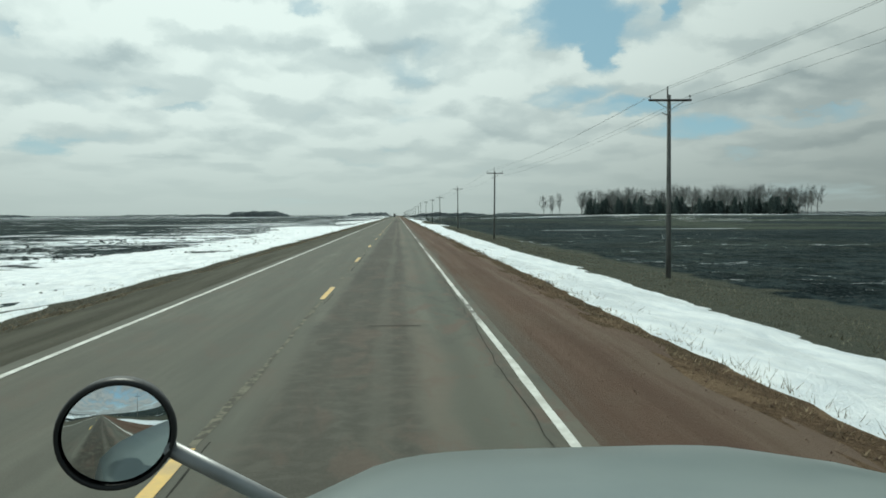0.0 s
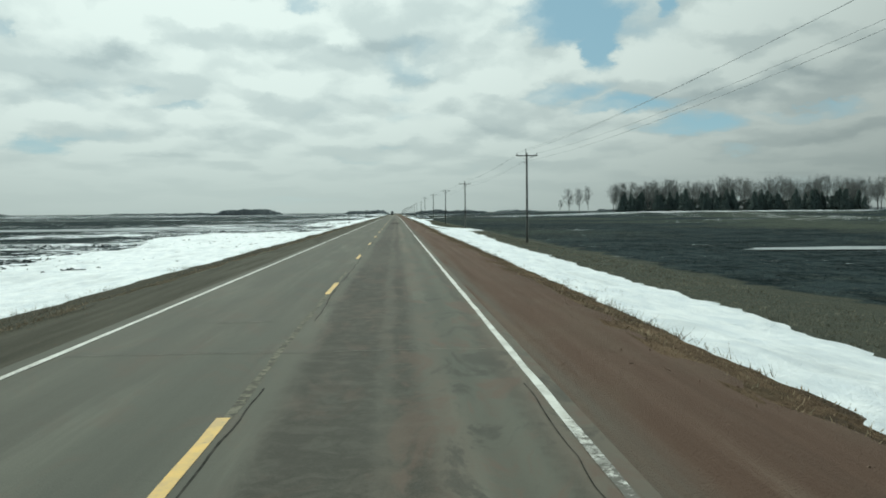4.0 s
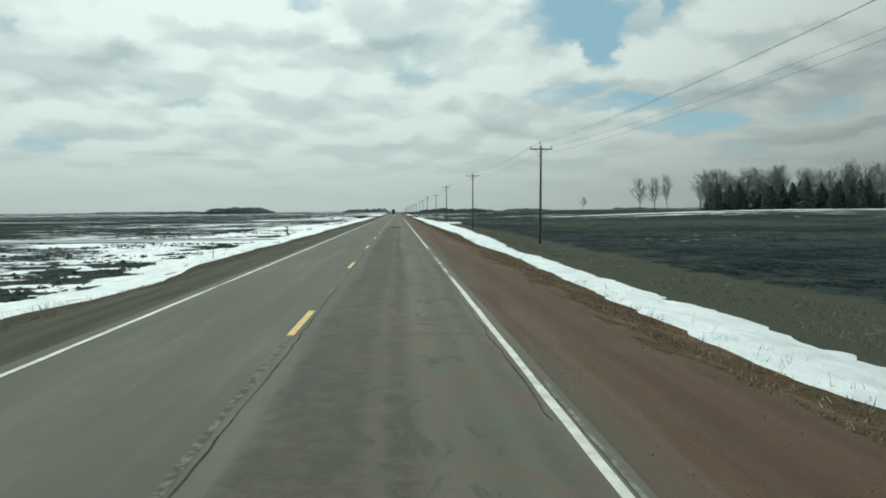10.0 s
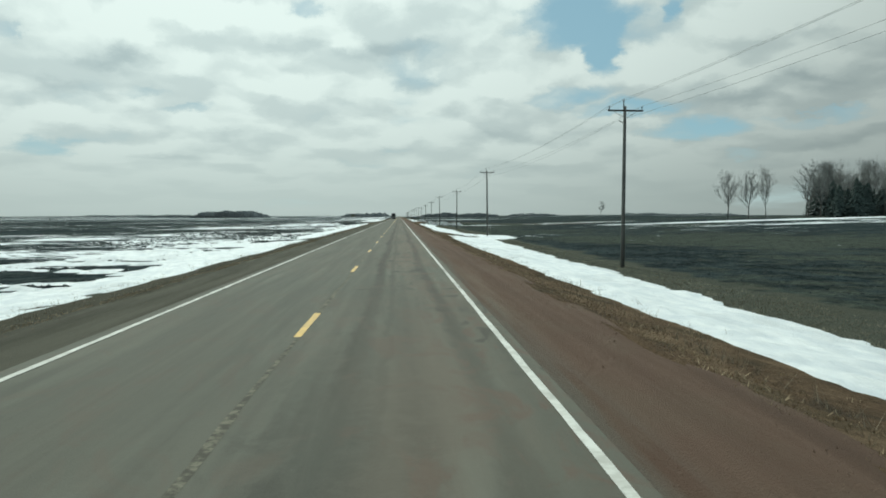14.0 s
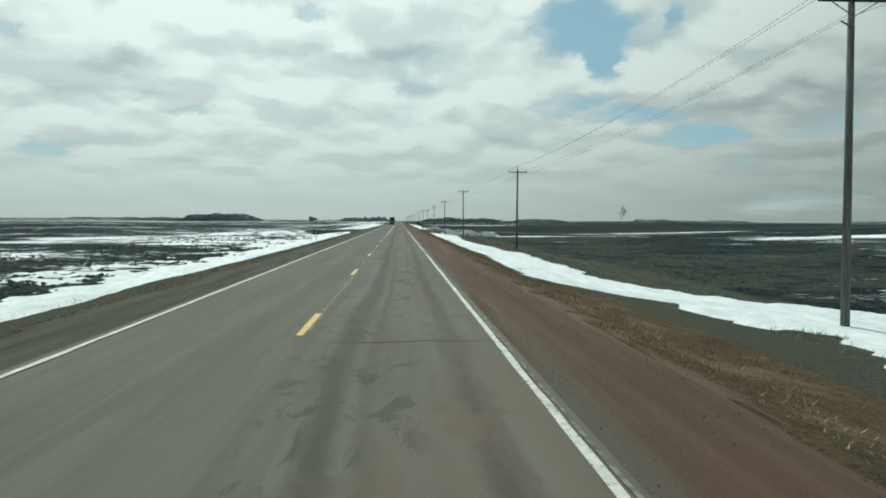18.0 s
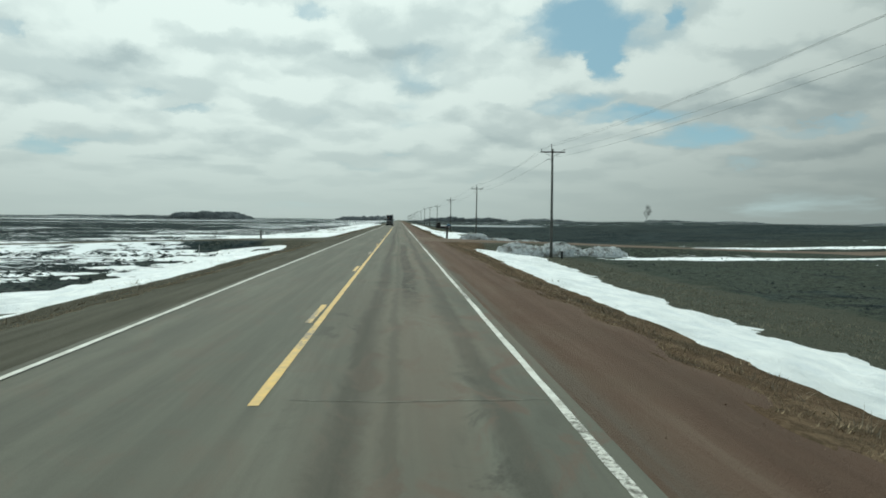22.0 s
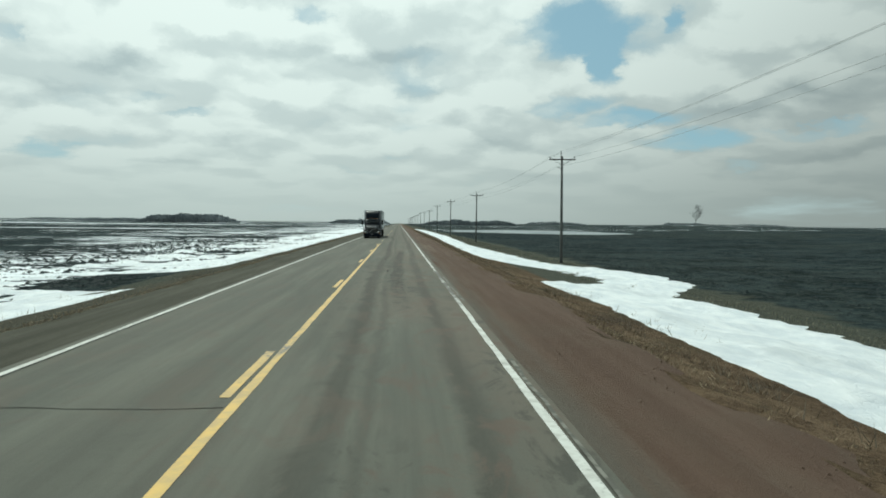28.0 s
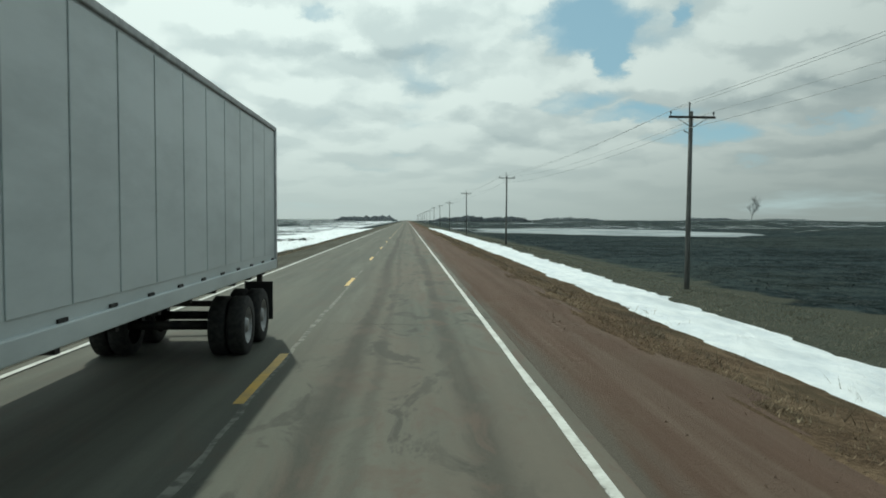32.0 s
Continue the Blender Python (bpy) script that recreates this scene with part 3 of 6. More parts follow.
def snow_side(x, y, side):
    """How much snow lies in the ditch: above 0 where it covers the ground."""
    ax = np.abs(x)
    wav = (noise2(y, y * 0 + side * 40, 22.0, 3, 11 + side) - 0.5)
    wav2 = (noise2(x, y, 3.2, 3, 13 + side) - 0.5)
    wav3 = (noise2(x, y, 0.9, 2, 15 + side) - 0.5)
    if side > 0:
        inner = np.interp(y, [0, 30, 104, 170, 197, 225, 275, 310, 333, 360, 388, 459, 475, 512, 545, 568, 595, 622, 683, 751, 766, 805, 832, 860, 900],
                          [7.9, 8.4, 8.1, 8.8, 8.2, 9.0, 8.8, 10.2, 9.4, 10.8, 10.3, 9.2, 10.0, 9.0, 10.1, 9.6, 9.8, 9.7, 10.7, 9.4, 10.4, 9.9, 9.7, 9.9, 11.0]) + 0.3 * wav + 0.7 * wav2 + 0.75 * wav3
        outer = np.interp(y, [0, 50, 72, 110, 185, 210, 240, 262, 280, 318, 337, 365, 392, 440, 471, 506, 523, 556, 580, 600, 626, 655, 692, 730, 765, 797, 815, 840, 866, 885, 950],
                          [14.0, 14.8, 14.2, 14.6, 15.0, 16.0, 17.0, 15.5, 13.2, 12.9, 13.6, 15.3, 16.0, 17.0, 17.2, 18.0, 16.0, 16.6, 15.4, 14.4, 15.2, 17.5, 15.9, 16.3, 17.8, 17.0, 16.5, 15.2, 14.4, 15.0, 16.5]) + 0.8 * wav + 1.5 * wav2 + 1.2 * wav3
    else:
        inner = 11.6 + 1.4 * wav + 1.0 * wav2 + 0.4 * wav3
        outer = np.interp(y, [0, 100, 170, 225, 250, 262, 275, 300, 345, 420, 520, 640, 700, 800], [28, 25, 28, 37, 39, 25, 23, 24, 30, 32, 24, 22, 32, 27]) + 6.0 * wav + 5.0 * wav2 + 1.5 * wav3
    for along, bare_half, fade in BARE_EAST if side > 0 else BARE_WEST:
        near = 1 - smooth(np.abs(y - along), bare_half, fade)
        inner = inner + near * ((6.0 if side > 0 else 9.5) + 3.0 * wav2 + 1.5 * wav3)
        wide = 1 - smooth(np.abs(y - along - 1.0), 5.0, 15.0)
        outer = outer + wide * (5.5 if side > 0 else 0.0)
    s = np.minimum(ax - inner, outer - ax) / 1.2
    for along, wide in APPROACHES:
        gap = np.abs(y - along) - wide * 0.5 - 3.5 - 1.6 * wav2 - 4.0 * (wav + 0.2)
        s = np.minimum(s, gap / 2.0)
    s = np.minimum(s, 1.0)
    bare = 0.5 + 1.35 * (noise2(x, y, 2.2 if side < 0 else 2.4, 4, 29 + side) - 0.5)
    thin = 0.95
    if side < 0:
        broad = noise2(x, y, 30.0, 2, 31) - 0.5
        far_off = smooth(ax, 14.5, 19)
        fine = 0.5 + 1.7 * (0.6 * noise2(x * 0.45, y, 1.25, 3, 47) + 0.4 * noise2(x * 0.4, y, 4.0, 3, 49) - 0.5)
        bare = bare + (fine - bare) * far_off
        thin = 0.74 - (0.26 - 0.26 * (1 - smooth(y, 238, 262)) - 0.10 * np.exp(-((y - 375) / 40) ** 2) + 0.75 * broad + 0.13 * np.exp(-((y - 600) / 45) ** 2) - 0.10 * (y > 655)) * far_off
        for px, py, rx, ry in PONDS[1:3]:
            s = np.minimum(s, ((x - px) / rx) ** 2 + ((y - py) / ry) ** 2 - 1.0)
    return np.minimum(s, (thin - bare) / 0.10 + 0.25)


def field_snow(x, y):
    """Chance of snow lying in the fields, 0 to 1."""
    ax = np.abs(x)
    left = 0.13 + 0.24 * (1 - smooth(ax, 24, 110)) + 0.34 * noise2(x, y, 70, 2, 33)
    right = 0.06 + 0.36 * noise2(x, y, 90, 2, 35) - 0.16 * smooth(y, 690, 740) * (1 - smooth(y, 1000, 1060)) * (1 - smooth(x, 200, 320))
    strip = np.exp(-((y - 622) / 10.0) ** 2) * smooth(x, 60, 120) * 0.6
    bank = (np.exp(-((y - 683 - 0.03 * x) / 4.0) ** 2) * smooth(x, 16, 24) * (1 - smooth(x, 90, 130)) + np.exp(-((y - 657) / 2.5) ** 2) * smooth(x, 20, 30) * (1 - smooth(x, 50, 70))) * 0.7
    s = np.where(x < 0, left, right + strip + bank + 0.16 * np.exp(-((y - 590) / 40) ** 2) * smooth(x, 40, 90))
    # long drifts far off, along old field edges
    for along, x0, x1, thick in ((1085, -900, -70, 9), (1500, -1200, -120, 16), (585, -700, -110, 6), (1195, 140, 700, 7), (1620, 100, 900, 14), (880, 160, 420, 5)):
        s = s + 0.75 * np.exp(-((y - along - 0.02 * np.abs(x)) / thick) ** 2) * smooth(x, x0, x0 + 60) * (1 - smooth(x, x1 - 60, x1))
    s = s + 0.30 * (noise2(x * 0.12, y, 15.0, 3, 37) - 0.5)
    s = s * smooth(ax, 15, 24)
    s = s + 0.10 * smooth(np.maximum(ax * 1.0, y - 900), 200, 900) * (ax > 40)
    return s


ground_xs = spread([(-3600, -400, 160), (-400, -120, 20), (-120, -40, 4), (-40, -22, 1.2), (-22, -6, 0.5), (-6, 6.01, 2.0), (6.5, 22, 0.5), (22, 40, 1.2), (40, 120, 4), (120, 400, 20), (400, 3601, 160)])
ground_ys = spread([(-1200, -60, 60), (-60, 0, 6), (0, 1000, 1.1), (1000, 1400, 6), (1400, 2000, 30), (2000, 4600, 130)])
me, verts, faces = sheet("ground", ground_xs, ground_ys)
vx, vy = verts[:, 0], verts[:, 1]
verts[np.abs(vx) < 6.4, 2] -= 0.25          # the road bed lies over it
fill_mesh(me, verts, faces)
attribute(me, "grass", np.where(vx > 0, 1 - smooth(vx, 17.5, 26.0), 1 - smooth(-vx, 12.5, 15.5)))
attribute(me, "snow", field_snow(vx, vy))
attribute(me, "verge", 1 - smooth(np.abs(vx), 10.0, 13.0))
part("ground", me, M_GROUND, label="dark ploughed fields and dry grass verges with patches of old snow")
tagged(bpy.data.objects["ground"], category="ground", kind="structure")


def ditch_snow(side, label):
    xs = np.arange(7.2, 27.0, 0.38) if side > 0 else -np.arange(8.2, 56.0, 0.42)[::-1]
    ys = np.arange(-30, 1130, 0.5)
    me, v, f = sheet("snow", xs, ys)
    s = snow_side(v[:, 0], v[:, 1], side)
    lumps = noise2(v[:, 0], v[:, 1], 1.4, 3, 41) - 0.5
    v[:, 2] += np.clip(s, -1.0, 1.0) * 0.13 + 0.30 * lumps * smooth(s, 0, 0.8) + 0.01
    keep = (s[f] > -0.6).any(1)
    f = f[keep]
    used = np.unique(f)
    back = np.zeros(len(v), np.int64)
    back[used] = np.arange(len(used))
    fill_mesh(me, v[used], back[f])
    tagged(part("snow", me, M_SNOW, label=label), category="snow", kind="stuff")


ditch_snow(1, "melting strip of old white snow lying in the ditch")
ditch_snow(-1, "broad patchy bank of old snow beside the road")

road_ys = spread([(-1200, 0, 40), (0, 1000, 4), (1000, 4000, 40)])


def strip(name, xs, ys, mat, lift, drop, label, category):
    me, v, f = sheet(name, xs, ys, lift, lambda a, b: np.interp(np.abs(a), [0, 3.66, 4.2, 6.2, 7.4], [0.02, 0.0, -0.03, -0.12, -0.12 - drop]))
    fill_mesh(me, v, f)
    return tagged(part(name, me, mat, label=label), category=category, kind="structure")


road = strip("road", np.array([-4.22, -3.66, -1.8, 0, 1.8, 3.66, 3.95]), road_ys, M_ASPHALT, 0.0, 0.0, "worn grey asphalt country highway with tar patches", "road")


def shoulder(name, side, mat, label):
    xs = np.array([3.9, 4.4, 5.2, 6.0, 6.8, 7.4])
    ys = spread([(-1200, 0, 40), (0, 1000, 0.8), (1000, 4000, 40)])
    me, v, f = sheet(name, xs, ys, 0.0, lambda a, b: np.interp(a, [3.66, 4.2, 6.2, 7.0, 7.4], [-0.012, -0.04, -0.11, -0.29, -0.50]))
    rag = noise2(v[:, 1], v[:, 1] * 0 + side, 2.0, 3, 51)
    v[:, 0] += np.where(v[:, 0] > 5.5, (rag - 0.5) * 1.1, 0)
    v[:, 0] += np.where(v[:, 0] < 3.95, (noise2(v[:, 1], v[:, 1] * 0 + 7, 1.5, 3, 53) - 0.5) * 0.18, 0)
    v[:, 2] += 0.03 * (noise2(v[:, 0], v[:, 1], 1.0, 3, 55) - 0.5) * (v[:, 0] > 4.3)
    v[:, 0] *= side
    if side < 0:
        f = f[:, ::-1]
    fill_mesh(me, v, f)
    return tagged(part(name, me, mat, label=label), category="shoulder", kind="structure")


shoulder("shoulder_east", 1, M_RED, "red-brown gravel shoulder with tyre tracks")
shoulder("shoulder_west", -1, M_GREY, "grey-brown gravel shoulder")

for along, wide in APPROACHES:
    reach = 90.0 if wide > 10 else 26.0
    for side in (1, -1):
        xs = spread([(3.95, 9.0, 0.25), (9.0, reach, 2.0)])
        us = np.linspace(-1, 1, 9)
        gx, gu = np.meshgrid(xs, us)
        half = wide * 0.5 * (1 + 2.0 * np.exp(-(gx - 4.3) / 3.2)) + 0.5 * (noise2(gx, gu * 9 + along, 3.0, 2, 61) - 0.5)
        gy = along + gu * half
        near = 1 - smooth(gx, 5.6, 6.6)
        flat = np.interp(gx, [3.9, 4.2, 6.2, 7.0], [-0.006, -0.020, -0.085, -0.12])
        gz = land(gx * side, gy) + 0.05
        gz = gz + (flat - gz) * near - 0.14 * np.abs(gu) ** 5
        n, m = len(xs), len(us)
        i = (np.arange(m - 1)[:, None] * n + np.arange(n - 1)[None, :]).ravel()
        f = np.stack([i, i + 1, i + n + 1, i + n], 1)
        me = fill_mesh(bpy.data.meshes.new("gravel_approach"), np.stack([gx * side, gy, gz], -1).reshape(-1, 3), f if side > 0 else f[:, ::-1])
        name = "gravel_road" if wide > 10 else "gravel_approach"
        tagged(part(name, me, M_CROSS if side > 0 else M_GREY, label="gravel side road joining the highway" if wide > 10 else "gravel field approach across the ditch"), category="gravel road", kind="structure")

# ---- painted lines, each dash a piece of its own ----


def ribbon(x0, x1, y0, y1, z, step=4.0, ragged=0.0, seed=0):
    ys = np.arange(y0, y1 + step * 0.5, step) if y1 - y0 > step else np.array([y0, y1])
    a = np.stack([np.full(len(ys), x0), ys, np.full(len(ys), z)], 1)
    b = np.stack([np.full(len(ys), x1), ys, np.full(len(ys), z)], 1)
    if ragged:
        a[:, 0] += (noise2(ys, ys * 0, 1.2, 3, seed) - 0.5) * ragged
        b[:, 0] += (noise2(ys, ys * 0, 1.2, 3, seed + 1) - 0.5) * ragged
    v = np.concatenate([a, b])
    n = len(ys)
    i = np.arange(n - 1)
    return v, np.stack([i, i + n, i + n + 1, i + 1], 1)


# stretches of the edge line that are badly broken: from, to
BROKEN = [(14, 24), (40, 112), (176, 214), (240, 264), (288, 306), (640, 684), (760, 778), (824, 850)]


def edge_at(y, side):
    """Across: the middle of the edge line, which runs wider on the far lane's side."""
    return 3.69 + 0 * y if side > 0 else -3.78 - 0.13 * smooth(y, 360, 440)


def line_wear(y, side):
    """How broken a painted line is along the road, 0 to 1."""
    runs = BROKEN if side > 0 else [(446, 474)]
    return np.max([smooth(y, a - 3, a + 3) * (1 - smooth(y, b - 3, b + 3)) for a, b in runs], axis=0)


for side, name, label in ((1, "edge_line", "worn white edge line"), (-1, "edge_line", "white edge line")):
    for k, y0 in enumerate(np.arange(-60.0, 1100.0, 40.0)):
        v, f = ribbon(-0.06, 0.06, y0, y0 + 40.0, 0.006, 0.5, 0.035, 70 + k)
        v[:, 0] += edge_at(v[:, 1], side)
        me = fill_mesh(bpy.data.meshes.new(name), v, f)
        attribute(me, "wear", line_wear(v[:, 1], side))
        part(name, me, M_WHITE_PAINT, road, label)
    x = float(edge_at(np.array([1100.0]), side)[0])
    v, f = ribbon(x - 0.06, x + 0.06, 1100, 3000, 0.006, 50)
    part(name, fill_mesh(bpy.data.meshes.new(name), v, f), M_WHITE_PAINT, road, label)

DASH_START, DASH_STEP, DASH = 2.4, 15.24, 3.05
SOLID = (590.0, 815.0)
v, f = ribbon(-0.07, 0.07, 0.0, DASH + 0.2, 0.026, 0.4, 0.03, 5)
dash_mesh = fill_mesh(bpy.data.meshes.new("centre_dash"), v, f)
dash_mesh.materials.append(M_YELLOW_PAINT)
for k in range(-4, 110):
    y = DASH_START + k * DASH_STEP
    ob = part("centre_dash", dash_mesh, None, road, "yellow centre dash")
    y += 1.2 * (1 - float(smooth(y, 60, 150)))
    ob.location = (-0.30 if SOLID[0] < y < SOLID[1] else -0.13, y, 0.0)
for k, y0 in enumerate(np.arange(SOLID[0], SOLID[1], 25.0)):
    v, f = ribbon(-0.16, -0.02, y0, y0 + 25.0, 0.026, 0.5, 0.03, 170 + k)
    part("centre_line", fill_mesh(bpy.data.meshes.new("centre_line"), v, f), M_YELLOW_PAINT, road, "solid yellow no-passing line")

# ---- power line ----
POLES = [(19.1, 42.8, 10.4), (18.1, 115.2, 10.2), (18.8, 193.6, 10.5), (18.3, 268.6, 10.0), (19.3, 347.8, 10.75), (19.1, 422.8, 11.3), (18.6, 501.3, 11.5), (19.15, 577.4, 10.5), (18.7, 658.0, 11.0), (18.8, 735.0, 10.35), (18.8, 811.0, 10.0), (18.4, 887.0, 9.3)]
POLES = [(18.5, -108.0, 10.5), (18.5, -32.0, 10.5)] + POLES + [(18.5, 962.0 + 77.0 * k, 10.3 + 0.4 * math.sin(k * 2.1)) for k in range(14)]
POLE_TOP = 10.45


def utility_pole():
    top = empty("utility_pole", label="weathered wooden utility pole with a single crossarm", category="utility pole", group="poles along the road")
    base = -3.6
    bm = bmesh.new()
    tube(bm, (0, 0, base - 0.4), (0, 0, POLE_TOP - 0.62), 0.17, 0.115, 12)
    part("pole", bm, M_POLE, top)
    bm = bmesh.new()
    box(bm, 0, -0.17, POLE_TOP - 0.98, 2.75, 0.10, 0.13, 0.012)
    part("crossarm", bm, M_ARM, top, "dark wooden crossarm")
    for s in (-1, 1):
        bm = bmesh.new()
        pipe(bm, [(s * 0.92, -0.20, POLE_TOP - 1.04), (0.0, -0.16, POLE_TOP - 1.58)], 0.022, 6)
        part("brace", bm, M_STEEL, top, "steel brace")
        bm = bmesh.new()
        tube(bm, (s * 1.27, -0.17, POLE_TOP - 0.92), (s * 1.27, -0.17, POLE_TOP - 0.80), 0.02, 0.02, 8)
        for zz, r in ((0.80, 0.05), (0.75, 0.065), (0.70, 0.045)):
            tube(bm, (s * 1.27, -0.17, POLE_TOP - zz), (s * 1.27, -0.17, POLE_TOP - zz + 0.045), r, r * 0.8, 10)
        part("insulator", bm, M_INSULATOR, top, "grey porcelain insulator")
    bm = bmesh.new()
    box(bm, -0.10, -0.02, POLE_TOP - 0.62, 0.07, 0.07, 0.75, 0.01)
    part("ridge_pin", bm, M_ARM, top)
    bm = bmesh.new()
    for zz, r in ((0.25, 0.045), (0.19, 0.06), (0.13, 0.04)):
        tube(bm, (-0.10, -0.02, POLE_TOP - zz), (-0.10, -0.02, POLE_TOP - zz + 0.05), r, r * 0.8, 10)
    part("insulator", bm, M_INSULATOR, top, "grey porcelain insulator")
    bm = bmesh.new()
    pipe(bm, [(-0.08, -0.1, POLE_TOP - 1.95), (-0.28, -0.14, POLE_TOP - 1.85), (-0.50, -0.14, POLE_TOP - 1.74)], 0.035, 8)
    part("neutral_bracket", bm, M_STEEL, top, "angled steel bracket")
    return top


first_pole = utility_pole()
first_pole.location = (POLES[0][0], POLES[0][1], POLES[0][2] - POLE_TOP)
for px, py, top in POLES[1:]:
    lean = (noise2(np.array([py]), np.array([px]), 3.0, 1, 3)[0] - 0.5) * 1.6
    copy_thing(first_pole, pose(px, py, top - POLE_TOP, 0, lean, 0))


def wire(dx, dy, z, r=0.011):
    bm = bmesh.new()
    pts = []
    for (ax, ay, at), (bx, by, bt) in zip(POLES, POLES[1:]):
        sag = 0.00013 * (by - ay) ** 2
        for k in range(12):
            u = k / 12
            pts.append(Vector((ax + (bx - ax) * u + dx, ay + (by - ay) * u + dy, z + at + (bt - at) * u - POLE_TOP - 4 * sag * u * (1 - u))))
    for a, b in zip(pts, pts[1:]):
        tube(bm, a, b, r, r, 4)
    tagged(part("overhead_wire", bm, M_WIRE, label="thin aged overhead power wire strung between poles"), category="wire", group="overhead wires")


for dx, z in ((-1.27, POLE_TOP - 0.65), (1.27, POLE_TOP - 0.65), (-0.10, POLE_TOP - 0.08), (-0.50, POLE_TOP - 1.72)):
    wire(dx, -0.15, z)

# ---- more materials ----
M_NAVY = material("dark_blue_paint", lambda n, w: n.mix(n.ramp(n.noise(w, 3.0, 4.0), 0.4, 0.7), (0.005, 0.009, 0.015), (0.010, 0.015, 0.023)), 0.32, spec=0.10)
M_TRAILER = material("trailer_white", lambda n, w: [n.mix(n.ramp(n.noise(stretched(n, w, 0.6, 0.6, 2.0), 0.7, 6.0, 0.65), 0.35, 0.75), (0.54, 0.58, 0.58), (0.42, 0.455, 0.455)), 0.36])
M_TRIM = material("aluminium_trim", lambda n, w: n.mix(n.ramp(n.noise(w, 4.0, 4.0), 0.3, 0.7), (0.36, 0.37, 0.38), (0.52, 0.53, 0.54)), 0.35, 0.8)
M_RUBBER = material("tyre_rubber", lambda n, w: [n.mix(n.ramp(n.noise(w, 12.0, 4.0), 0.3, 0.7), (0.012, 0.012, 0.012), (0.035, 0.033, 0.030)), 0.85])
M_CHASSIS = material("chassis_black", lambda n, w: n.mix(n.ramp(n.noise(w, 5.0, 5.0), 0.35, 0.7), (0.012, 0.012, 0.012), (0.045, 0.04, 0.035)), 0.7)
M_CHROME = material("chrome", (0.62, 0.63, 0.64), 0.12, 1.0)
M_GLASS = material("dark_glass", (0.008, 0.010, 0.012), 0.05, spec=0.6)
M_LAMP = material("lamp_lens", (0.75, 0.75, 0.72), 0.1)
M_AMBER = material("amber_lens", (0.7, 0.28, 0.03), 0.2)
M_REFLECTOR = material("red_reflector", (0.35, 0.03, 0.02), 0.3)
M_HOOD = material("pale_hood_paint", lambda n, w: n.mix(n.ramp(n.noise(w, 2.0, 4.0), 0.35, 0.7), (0.12, 0.15, 0.15), (0.155, 0.185, 0.18)), 0.28, spec=0.5)
M_MIRROR = material("mirror_glass", (0.85, 0.88, 0.90), 0.015, 1.0)
M_BLACK = material("black_plastic", (0.015, 0.015, 0.015), 0.45)
M_POST = material("post_wood", mat_wood((0.030, 0.026, 0.022), (0.075, 0.065, 0.055)), 0.9)
# the backlit panel's shade is put into a dark grey-olive colour
M_SIGN = material("shade_toned_sign", lambda n, w: n.mix(n.ramp(n.noise(w, 3.0, 4.0), 0.3, 0.7), (0.10, 0.095, 0.06), (0.16, 0.15, 0.10)), 0.6)
M_BOX_BLACK = material("mailbox_black", lambda n, w: n.mix(n.ramp(n.noise(w, 8.0, 4.0), 0.4, 0.7), (0.012, 0.013, 0.015), (0.03, 0.03, 0.032)), 0.45)
M_BOX_BLUE = material("mailbox_blue", lambda n, w: n.mix(n.ramp(n.noise(w, 8.0, 4.0), 0.4, 0.7), (0.035, 0.13, 0.25), (0.055, 0.18, 0.31)), 0.45)
M_BOX_GREY = material("mailbox_grey", lambda n, w: n.mix(n.ramp(n.noise(w, 8.0, 4.0), 0.4, 0.7), (0.25, 0.27, 0.30), (0.38, 0.40, 0.42)), 0.45)
M_ICE = material("grey_ice", lambda n, w: [n.mix(n.ramp(n.noise(stretched(n, w, 0.5, 1.6, 1.0), 0.09, 7.0, 0.68), 0.40, 0.60), (0.15, 0.17, 0.18), (0.38, 0.41, 0.42)), 0.6], 0.6, spec=0.08)
M_DIRTY_SNOW = material("dirty_snow", lambda n, w: [n.mix(n.ramp(n.noise(w, 1.1, 7.0, 0.72), 0.47, 0.62), (0.74, 0.76, 0.77), (0.24, 0.23, 0.21)), 0.7, n.noise(w, 4.0, 6.0, 0.7), 0.25])
M_PLATE = material("plate_bars", (0.30, 0.30, 0.28), 0.5)

# ---- oncoming lorry ----


def rounded_ring(cx, cz, w, h, r, y, steps=5):
    """A ring of points in the upright plane at y, with rounded corners."""
    out = []
    for sx, sz, a0 in ((1, 1, 0), (-1, 1, 90), (-1, -1, 180), (1, -1, 270)):
        for k in range(steps + 1):
            a = radians(a0 + 90 * k / steps)
            out.append((cx + sx * (w / 2 - r) + r * math.cos(a), y, cz + sz * (h / 2 - r) + r * math.sin(a)))
    return out


